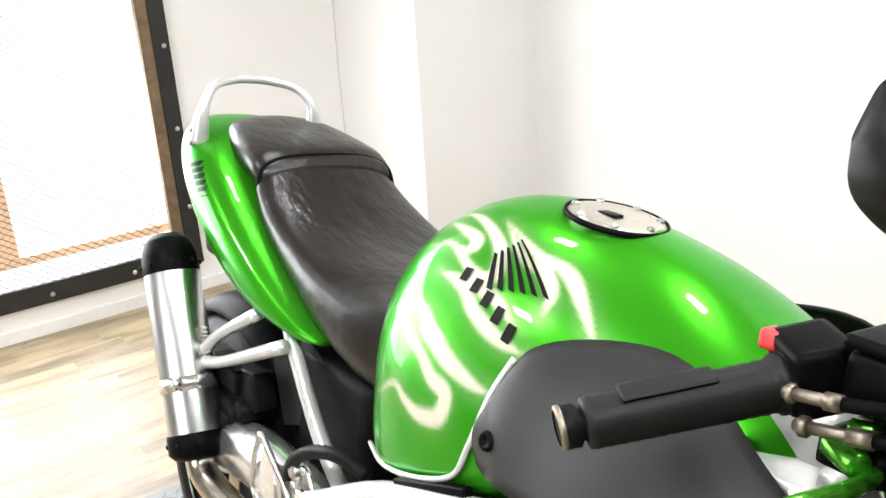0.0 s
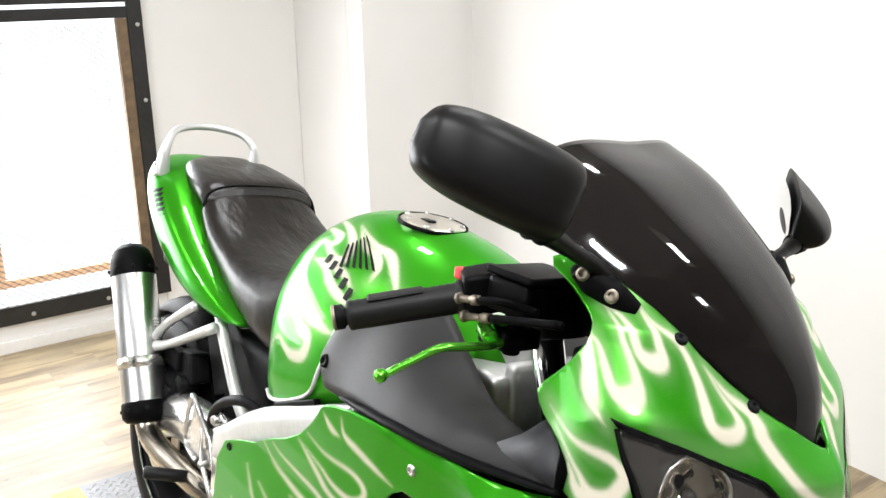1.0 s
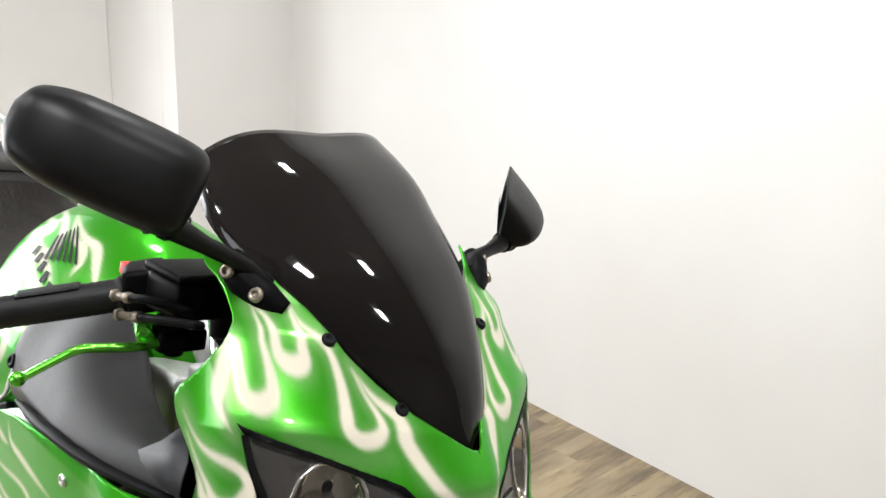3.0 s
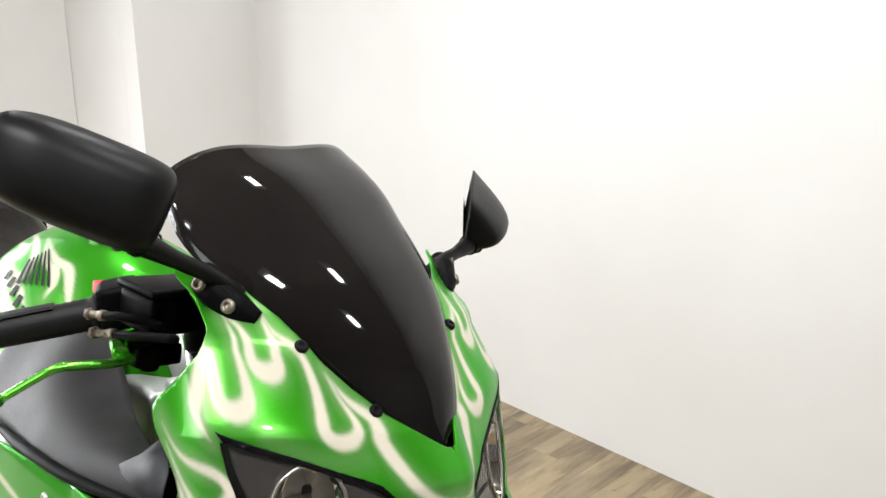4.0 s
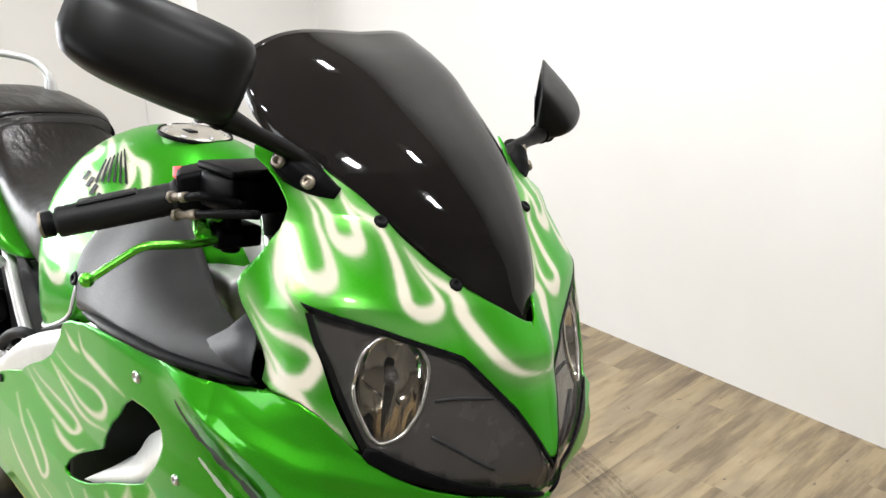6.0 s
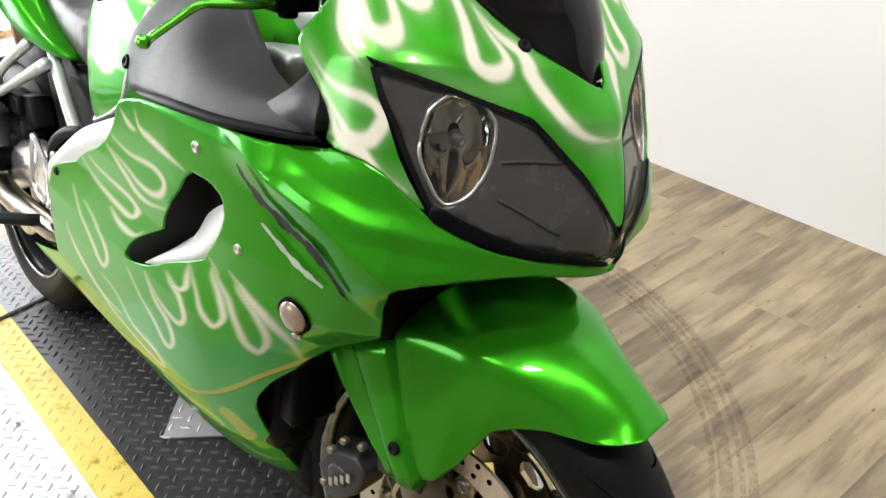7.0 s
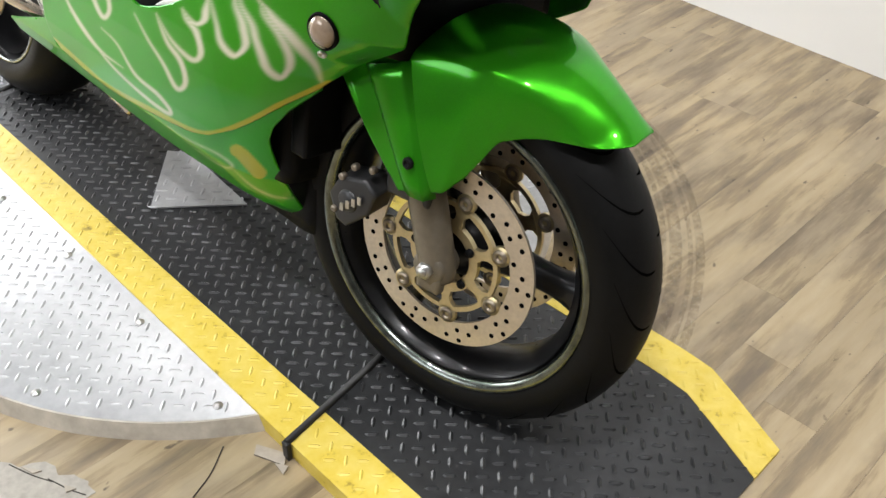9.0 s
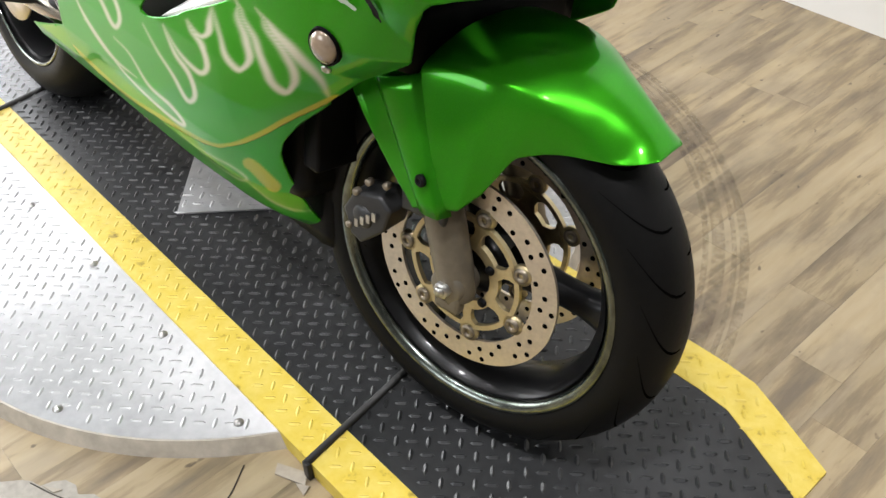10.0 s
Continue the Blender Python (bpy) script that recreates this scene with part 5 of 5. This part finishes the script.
disc(-0.058, 1)
disc(0.058, -1)
for sgn in (1, -1):
    leg = part("fork_leg", steered(tube([(0.012, -.084 * sgn, .275), (0.003, -.084 * sgn, .31), (-0.045, -.084 * sgn, .47), (-0.085, -.086 * sgn, .60)], (0.022, 0.026, 0.027, 0.027), 24)), FORK, bike, "bronze grey fork leg")
    part("axle_clamp", steered(join(rod((0.004, -.106 * sgn, .298), (0.004, -.06 * sgn, .298), 0.025, 24, 0.004), cube((-0.012, -.098 * sgn - .008, .262), (0.026, -.098 * sgn + .010, .29), 0.006))), FORK, leg)
    part("axle_nut", steered(join(rod((0.004, -.116 * sgn, .298), (0.004, -.100 * sgn, .298), 0.0125, 6, 0.002), rod((0.004, -.120 * sgn, .298), (0.004, -.114 * sgn, .298), 0.007, 14))), STEEL, leg, "steel axle nut")
    part("fork_tube", rod(STEER @ Vector((-0.080, -.086 * sgn, .58)), (-0.226, -.10 * sgn, .985), 0.0205, 28), CHROME, leg, "chrome fork tube")
    cal = part("brake_caliper", steered_back(join(prism(((-.190, .366), (-.176, .330), (-.158, .322), (-.120, .356), (-.108, .392), (-.128, .408), (-.172, .398)), -.118 * sgn, -.072 * sgn, 0.005), rod((-0.155, -.121 * sgn, .366), (-0.155, -.08 * sgn, .366), 0.017, 20, 0.003),
                                         cube((-0.10, -.10 * sgn - .008, .40), (-0.03, -.10 * sgn + .008, .44), 0.005))), CALIPER, bike, "dark grey brake caliper")
    for p in ((-0.178, -.116 * sgn, .345), (-0.075, -.112 * sgn, .425), (-0.055, -.112 * sgn, .435), (-0.166, -.116 * sgn, .400), (-0.150, -.110 * sgn, .418), (-0.120, -.110 * sgn, .425)):
        part("bolt", steered_back(rod((p[0], p[1] - 0.006 * sgn, p[2]), (p[0], p[1] + 0.004 * sgn, p[2]), 0.0052, 8, 0.001)), BUTTON_STEEL, cal)
    for k in range(4):
        part("plain_bar", steered_back(cube((-0.165 + 0.010 * k, -.1225 * sgn - .0008, .350 + 0.007 * k), (-0.159 + 0.010 * k, -.1225 * sgn + .0008, .362 + 0.007 * k))), STEEL, cal, "", False)
    part("brake_hose", steered_back(tube([(-0.10, -.10 * sgn, .43), (-0.13, -.105 * sgn, .50), (-0.10, -.10 * sgn, .60), (-0.12, -.06 * sgn, .72)], 0.005, 8)), PLASTIC, cal)

# fender: an arch over the tyre with side skirts that reach down over the fork legs
TH = [radians(a) for a in (*np.linspace(47.5, 68, 16), *np.linspace(69, 76, 12), *np.linspace(78, 110, 16), *np.linspace(111, 123, 16), *np.linspace(126, 168, 10))]
rows = []
for a in TH:
    deg = math.degrees(a)
    top = np.interp(deg, (47, 54, 66, 75, 110, 168), (.328, .329, .331, .334, .330, .325))
    half = np.interp(deg, (47.5, 48.5, 50, 53, 60, 66, 72, 80, 95, 121, 126, 168), (.026, .040, .051, .060, .068, .082, .100, .116, .124, .122, .092, .070))
    low = np.interp(deg, (47.5, 49, 51.8, 57.4, 64.5, 70, 71.5, 74, 80, 95, 111, 116, 119, 120.5, 122, 168), (.326, .314, .296, .272, .248, .226, .195, .160, .130, .118, .116, .150, .19, .236, .284, .29))
    drop = min(0.030, (top - low) * 0.8)
    row = []
    for v in np.linspace(-1, 1, 49):
        t, s = abs(v), math.copysign(1, v)
        if t < 0.6:
            u = t / 0.6
            r, y = top - drop * u**2.6, half * (0.80 * u + 0.12 * u**3)
        else:
            u = (t - 0.6) / 0.4
            r0, y0 = top - drop, half * 0.92
            r, y = r0 + (low - r0) * u, y0 + half * (0.08 * math.sin(math.pi * min(1, u * 1.2) * 0.5))
        row.append((r * math.cos(a), s * y, 0.298 + r * math.sin(a)))
    rows.append(row)
fender = part("front_fender", steered(grid_mesh(rows)), GREEN, bike, "glossy green front mudguard")
fender.modifiers.new("thickness", "SOLIDIFY").thickness = 0.003
sub = fender.modifiers.new("smooth", "SUBSURF")
sub.levels = sub.render_levels = 1
for sgn in (1, -1):
    lo_, hi_ = ((-0.024, 0.417), (0.012, 0.415)), ((-0.105, 0.562), (-0.036, 0.586))
    rows = []
    for u in np.linspace(0, 1, 10):
        e0, e1 = [np.array(lo_[k]) * (1 - u) + np.array(hi_[k]) * u for k in (0, 1)]
        rows.append([STEER @ Vector((*(e0 * (1 - v) + e1 * v)[:1], (-0.1230 - 0.0085 * (1 - u) - 0.006 * math.sin(math.pi * v) * (1 - v) + 0.018 * max(0.0, (v - 0.8) / 0.2)) * sgn, (e0 * (1 - v) + e1 * v)[1])) for v in np.linspace(0, 1, 11)])
    gd = part("fork_guard", grid_mesh(rows), GREEN, fender, "green fork guard")
    gd.modifiers.new("thickness", "SOLIDIFY").thickness = 0.003
    screw(STEER @ Vector((-0.020, -.137 * sgn, .462)), (0.0, -sgn, 0), 0.0085, DARK_METAL, gd, "bolt")

# ---- bars and controls ----
for sgn in (1, -1):
    A, B = Vector((-0.314, -.328 * sgn, .960)), Vector((-0.243, -.212 * sgn, .997))
    d = (B - A).normalized()
    gm = Matrix.Translation(A) @ Vector((0, 1, 0)).rotation_difference(d).to_matrix().to_4x4()
    n_ = (B - A).length
    gp = []
    for k in range(30):
        y = 0.006 + (n_ - 0.014) * k / 29
        gp.append((0.0168 + (0.0007 if k % 2 else 0.0) + 0.0012 * (k / 29), y))
    grip = part("grip", lathe([(0, 0.004), (0.012, 0.004)] + gp + [(0.021, n_ - 0.006), (0.021, n_), (0, n_)], 28, gm), GRIP_RUBBER, bike, "ribbed black rubber grip")
    part("bar_end", lathe([(0, -0.012), (0.0125, -0.012), (0.0145, -0.009), (0.0145, 0.0), (0.010, 0.003), (0.0125, 0.006), (0, 0.006)], 24, gm), DARK_METAL, grip, "dark bar end weight")
    part("end_ring", lathe([(0.0120, -0.0130), (0.0148, -0.0122), (0.0150, -0.0090), (0.0135, -0.0085)], 24, gm), BUTTON_STEEL, grip, "bright ring on the bar end")
    part("flat_pad", cube((-0.010, 0.03, 0.0150), (0.010, 0.095, 0.0195), 0.003, gm), GRIP_RUBBER, grip)
    hous = part("switch_housing", join(rod(B - d * 0.002, B + d * 0.045, 0.024, 20, 0.004), cube((-0.026, n_, -0.018), (0.024, n_ + 0.042, 0.030), 0.007, gm)), PLASTIC, bike, "black switch housing")
    if sgn > 0:
        part("kill_switch", cube((-0.268, -.212, 1.014), (-0.254, -.194, 1.028), 0.003), RED, hous, "red engine stop switch")
        for p0, p1, p2, p3 in (((-.228, -.235, 1.001), (-.189, -.235, 1.008), (-.158, -.230, 1.014), (-.125, -.205, 1.010)), ((-.217, -.235, .983), (-.166, -.235, .994), (-.123, -.232, 1.003), (-.072, -.222, 1.012))):
            part("cable_end", join(rod(p0, p1, 0.0042, 12), rod(Vector(p0) * 0.95 + Vector(p1) * 0.05, Vector(p0) * 0.8 + Vector(p1) * 0.2, 0.0070, 6, 0.001), rod(Vector(p0) * 0.3 + Vector(p1) * 0.7, p1, 0.0060, 6)), BUTTON_STEEL, hous)
            part("cable", tube([p1, p2, p3], 0.0048, 8), PLASTIC, hous)
    bar = part("handlebar", rod(B, Vector((-0.205, -.10 * sgn, 1.0)), 0.011, 16), DARK_METAL, bike, "black clip-on handlebar")
    part("bar_clamp", rod(Vector((-0.188, -.10 * sgn, .955)), Vector((-0.205, -.10 * sgn, 1.008)), 0.032, 24, 0.004), DARK_METAL, bar)
    res = part("brake_reservoir", join(cube((-0.205, -.185 * sgn - .028, .995), (-0.135, -.16 * sgn + .03, 1.035), 0.008), cube((-0.208, -.185 * sgn - .030, 1.036), (-0.132, -.16 * sgn + .032, 1.045), 0.004)), PLASTIC, bike, "black fluid reservoir")
    perch = part("lever_perch", join(cube((-0.215, -.195 * sgn - .014, .952), (-0.165, -.175 * sgn + .02, .976), 0.006), rod((-0.182, -.185 * sgn, .945), (-0.182, -.185 * sgn, .992), 0.011, 14, 0.002)), PLASTIC, bike, "black lever perch")
    lev = part("brake_lever", tube([(-0.180, -.190 * sgn, .965), (-0.172, -.225 * sgn, .961), (-0.175, -.268 * sgn, .962), (-0.179, -.290 * sgn, .961), (-0.204, -.307 * sgn, .940), (-0.226, -.322 * sgn, .920)], (0.007, 0.0065, 0.0065, 0.0062, 0.006, 0.0062), 12, 3, flat=0.75), GREEN_ANODISED, perch, "green anodised lever")
    bm = bmesh.new()
    bmesh.ops.create_uvsphere(bm, u_segments=16, v_segments=10, radius=0.0082, matrix=Matrix.Translation((-0.230, -.326 * sgn, .917)))
    part("lever_ball", bm, GREEN_ANODISED, perch)
    part("adjuster", join(rod((-0.205, -.21 * sgn, .972), (-0.178, -.22 * sgn, .968), 0.010, 10, 0.002), rod((-0.20, -.195 * sgn, .980), (-0.18, -.20 * sgn, .985), 0.007, 8, 0.001)), GREEN_ANODISED, perch, "green lever adjuster")
    part("pivot_bolt", rod((-0.182, -.185 * sgn, .992), (-0.182, -.185 * sgn, .998), 0.008, 10, 0.002), STEEL, perch)
    part("top_bolt", rod((-0.205, -.10 * sgn, 1.008), (-0.208, -.10 * sgn, 1.018), 0.018, 6, 0.002), GREEN_ANODISED, bar)
part("top_yoke", cube((-0.245, -.13, .985), (-0.165, .13, 1.002), 0.006), DARK_METAL, bike, "dark top yoke")
part("radiator", cube((-0.235, -.15, .40), (-0.20, .15, .70), 0.006), DARK_METAL, bike, "dark radiator")
part("frame_head", join(cube((-0.37, -.085, .80), (-0.26, .085, .94), 0.02), cube((-0.335, -.140, .79), (-0.245, .140, .888), 0.012), cube((-0.258, -.120, .80), (-0.236, .120, .905), 0.008)), FRAME_SILVER, bike, "silver steering head casting")
part("wheel_well_lining", cube((-0.24, -.15, .60), (-0.03, .15, .70), 0.03), PLASTIC, bike, "black lining over the wheel")

# the rear half of the machine is drawn out and stands a little to its left; the rear wheel stays round
LONG, AWRY, WAIST = 0.10, 0.030, -0.30
for ob in bike.children_recursive:
    if ob.type == "MESH":
        n = len(ob.data.vertices)
        p = np.empty(n * 3, np.float32)
        ob.data.vertices.foreach_get("co", p)
        p = p.reshape(-1, 3)
        back = np.minimum(0, p[:, 0] - WAIST) if ob is not rw and ob.parent is not rw else np.full(n, -1.392 - WAIST)
        p[:, 0] += LONG * back
        p[:, 1] -= AWRY * back
        ob.data.vertices.foreach_set("co", p.ravel())


# ---- turntable and rubber track ----
def lugs(name, parent, material, test, z, pitch, turn, size):
    """Raised tread lugs, alternating in direction, over a region."""
    verts, faces = [], []
    c0, s0 = math.cos(radians(turn)), math.sin(radians(turn))
    n = int(3.0 / pitch)
    L, W, H = size
    ring = ((-L, 0, 0), (-L * 0.5, W, 0), (L * 0.5, W, 0), (L, 0, 0), (L * 0.5, -W, 0), (-L * 0.5, -W, 0), (-L * 0.55, 0, H), (L * 0.55, 0, H))
    for i in range(-n, n):
        for j in range(-n, n):
            u, v = (i + 0.5 * 0) * pitch, j * pitch
            x, y = -0.85 + u * c0 - v * s0, -0.09 + u * s0 + v * c0
            if not test(x, y):
                continue
            a = radians(turn) + (math.pi / 2 if (i + j) % 2 else 0)
            ca, sa, b = math.cos(a), math.sin(a), len(verts)
            zz = z(x, y)
            verts += [(x + p * ca - q * sa, y + p * sa + q * ca, zz(0) + r if callable(zz) else zz + r) for p, q, r in ring]
            faces += [(b, b + 6, b + 1), (b + 1, b + 6, b + 7, b + 2), (b + 2, b + 7, b + 3), (b + 3, b + 7, b + 4), (b + 4, b + 7, b + 6, b + 5), (b + 5, b + 6, b)]
    faces = [f[::-1] for f in faces]
    me = bpy.data.meshes.new(name)
    me.from_pydata(verts, [], faces)
    me.materials.append(material)
    ob = new(name, me)
    ob.parent = parent
    return tagged(ob, kind="stuff")


def prism_flat(outline, z0, z1):
    """A flat slab with the outline (x, y), from z0 to z1."""
    bm = prism(outline, z0, z1)
    for v in bm.verts:
        v.co = (v.co.x, v.co.z, v.co.y)
    bmesh.ops.recalc_face_normals(bm, faces=bm.faces[:])
    return bm


TC, TR = (-0.79, -0.032), 0.70
ARC = (-0.85, -0.09)
table = tagged(empty("turntable"), "round aluminium tread plate turntable with a wooden rim", "turntable")
PT = 0.030
part("plate", lathe([(0, 0.004), (TR - 0.001, 0.004), (TR, 0.002), (TR, 0)], 128, Matrix.Translation((*TC, PT - 0.004)) @ pose(0, 0, 0, 90)), PLATE, table, "bare aluminium tread plate")
part("rim", lathe([(TR - 0.005, 0), (TR + 0.014, 0), (TR + 0.003, PT - 0.001), (TR - 0.005, PT - 0.001)], 128, Matrix.Translation(TC + (0.0,)) @ pose(0, 0, 0, 90)), WOOD_EDGE, table, "worn wood veneer rim", False)
for x, y in ((-0.80, -0.423), (-0.525, -0.424), (-0.255, -0.438), (-0.494, -0.639), (-1.08, -0.43), (-0.78, -0.74), (-1.2, -0.62), (-0.3, -0.55)):
    if math.hypot(x - TC[0], y - TC[1]) < TR - 0.02:
        part("bolt", lathe([(0, 0.005), (0.003, 0.005), (0.004, 0.003), (0.0085, 0.002), (0.0085, 0)], 14, Matrix.Translation((x, y, PT)) @ pose(0, 0, 0, 90)), STEEL, table)


def near_edge(x):
    return -0.393 - 0.020 * (x + 0.6)


def far_edge(x):
    return 0.222 - (0.0 if x < 0.27 else (x - 0.27) * 0.34)


def track_z(x):
    return float(np.interp(x, (-2.02, -1.72, 0.20, 0.30, 0.445), (0.004, 0.034, 0.034, 0.030, 0.006)))


lugs("tread_relief", table, PLATE, lambda x, y: math.hypot(x - TC[0], y - TC[1]) < TR - 0.02 and (y < near_edge(x) - 0.02 or y > far_edge(x) + 0.02), lambda x, y: PT, 0.0265, 43, (0.0125, 0.0036, 0.0016))
track = tagged(empty("rubber_track"), "black rubber tread mat with yellow painted borders", "mat")


def strip(name, y0, y1, x0, x1, top, material, parent, label=""):
    xs = np.linspace(x0, x1, max(2, int((x1 - x0) / 0.05)))
    rows = [[(x, y0(x), 0), (x, y0(x), track_z(x) + top), (x, y1(x), track_z(x) + top), (x, y1(x), 0)] for x in xs]
    bm = grid_mesh(rows, cap=True)
    return part(name, bm, material, parent, label, False)


BW = 0.080
for x0, x1, surface, words in ((-2.02, -1.506, REAR_MAT, "lighter grey tread section behind the joint"), (-1.506, -0.107, MAT, "black rubber mat section"), (-0.107, 0.445, MAT, "black rubber mat section")):
    strip("mat_section", lambda x: near_edge(x) + BW, lambda x: far_edge(x) - BW, x0, x1, 0, surface, track, words)
    strip("border", near_edge, lambda x: near_edge(x) + BW - 0.0005, x0, x1, 0.0008, YELLOW, track, "worn yellow border")
    strip("border", lambda x: far_edge(x) - BW + 0.0005, far_edge, x0, x1, 0.0008, YELLOW, track, "worn yellow border")
for x in (-1.506, -0.107):
    part("hinge_bar", join(rod((x - 0.001, near_edge(x) - 0.004, 0.037), (x - 0.10, far_edge(x), 0.037), 0.0065, 10)), BLACK_STEEL, track, "black joint bar between the mat sections")
    part("hinge_end", cube((x - 0.008, near_edge(x) - 0.010, 0.0), (x + 0.006, near_edge(x) - 0.001, 0.038), 0.002), BLACK_STEEL, track)


def on_mat(x, y):
    return -1.50 < x < 0.435 and near_edge(x) + BW + 0.008 < y < far_edge(x) - BW - 0.008


def on_border(x, y):
    return -2.0 < x < 0.435 and (near_edge(x) + 0.012 < y < near_edge(x) + BW - 0.006 or far_edge(x) - BW + 0.006 < y < far_edge(x) - 0.012)


lugs("rear_relief", track, PLATE, lambda x, y: -2.0 < x < -1.52 and near_edge(x) + BW + 0.008 < y < far_edge(x) - BW - 0.008, lambda x, y: track_z(x), 0.0255, 43, (0.0125, 0.0038, 0.0030))
lugs("tread_relief", track, LUG, on_mat, lambda x, y: track_z(x), 0.0255, 43, (0.0125, 0.0038, 0.0030))
lugs("border_relief", track, YELLOW, on_border, lambda x, y: track_z(x) + 0.0008, 0.0265, 43, (0.0115, 0.0032, 0.0015))
# a loose tread plate wedge lying on the mat under the engine
CHOCK = ((-0.815, -0.225), (-0.682, -0.072), (-0.94, -0.045), (-0.984, -0.079))
chock = part("tread_plate_wedge", join(*[prism_flat(CHOCK, 0.0355, 0.0395)]), PLATE, None, "", False)
tagged(chock, "small bare aluminium tread plate lying on the mat", "plate")
_cp = np.array(CHOCK)
lugs("tread_relief", chock, PLATE, lambda x, y: bool(inside(np.array([x]), np.array([y]), _cp)[0]), lambda x, y: 0.0395, 0.030, 43, (0.0140, 0.0040, 0.0020))

# ---- floor ----
floor = tagged(empty("floor"), "worn beige wood laminate floor boards", "floor", kind="structure")
part("subfloor", cube((-3.6, -2.9, -0.1), (2.8, 2.0, -0.006)), GAP, floor, "", False)
rng = random.Random(4)
PW, shared = 0.098, {}
for i in range(65):
    x0 = -3.55 + i * PW
    y = -2.85 - rng.random() * 1.1
    while y < 1.95:
        length = rng.choice((0.60, 0.84, 0.96, 1.20))
        y0, y1 = max(y, -2.85), min(y + length, 1.95)
        y += length
        if y1 - y0 < 0.02:
            continue
        key = round(y1 - y0, 3)
        if key not in shared:
            ob = part("plank", cube((0, 0, -0.006), (PW - 0.0003, y1 - y0 - 0.0003, 0.0), 0.0002), PLANK, floor, "", False)
            shared[key] = ob.data
        else:
            ob = new("plank", shared[key])
            ob.parent = floor
        ob.location = (x0, y0, 0)
# tyre scuffs in arcs round the turntable, and a torn patch of veneer
SCUFF = Nodes("rubber_scuff", 0.6, 0, (0.03, 0.022, 0.014))
_n = SCUFF.noise(55, 6)
_tr = SCUFF.node("ShaderNodeBsdfTransparent")
_mx = SCUFF.node("ShaderNodeMixShader")
SCUFF.link(SCUFF.ramp(_n, ((0.35, (0.03,) * 3), (0.75, (0.42,) * 3))), _mx.inputs[0])
SCUFF.link(_tr.outputs[0], _mx.inputs[1])
SCUFF.link(SCUFF.b.outputs[0], _mx.inputs[2])
SCUFF.link(_mx.outputs[0], SCUFF.tree.nodes["Material Output"].inputs["Surface"])
for r0, r1 in ((1.022, 1.034), (1.040, 1.066), (1.078, 1.088), (1.094, 1.112)):
    rows = [[(ARC[0] + r * math.cos(a), ARC[1] + r * math.sin(a), 0.0006) for r in (r0, (r0 + r1) / 2, r1)] for a in np.linspace(radians(10), radians(95), 50)]
    sc = part("scuff", grid_mesh(rows), SCUFF.mat, floor, "dark rubber scuff arc", False)
    sc.visible_shadow = False
# torn veneer beside the turntable, and loose chips by the mat's joint
TORN = worn("torn_veneer_backing", (0.31, 0.285, 0.25), 0.8, 0, 70, 0.3).mat
CHIP = worn("pale_wood_chip", (0.33, 0.29, 0.24), 0.7, 0, 90, 0.2).mat
CRACK = worn("open_floor_crack", (0.03, 0.025, 0.02), 0.9).mat
rng = random.Random(9)
ring_ = rounded([(-.46, -.78), (-.41, -.735), (-.395, -.715), (-.363, -.681), (-.335, -.684), (-.315, -.672), (-.284, -.66), (-.262, -.665), (-.27, -.72), (-.33, -.80)], 1)
ring_ = [(x + rng.uniform(-.006, .006), y + rng.uniform(-.006, .006)) for x, y in ring_]
part("torn_patch", prism_flat(ring_, 0.0002, 0.0012), TORN, floor, "pale torn patch of veneer", False)
for pts in (((-.164, -.430), (-.116, -.407), (-.098, -.424), (-.150, -.445)), ((-.112, -.432), (-.092, -.420), (-.085, -.436)), ((-.39, -.722), (-.36, -.702), (-.365, -.715)), ((-.31, -.690), (-.29, -.680), (-.295, -.695))):
    part("wood_chip", prism_flat(pts, 0.0012, 0.004), CHIP, floor, "loose pale wood chip", False)
for a, b in (((-.20, -.47), (-.15, -.56)), ((-.41, -.733), (-.33, -.700)), ((-.34, -.702), (-.27, -.675))):
    part("crack", tube([(*a, 0.0008), ((a[0] + b[0]) / 2 + .006, (a[1] + b[1]) / 2, 0.0008), (*b, 0.0008)], 0.0013, 6), CRACK, floor)
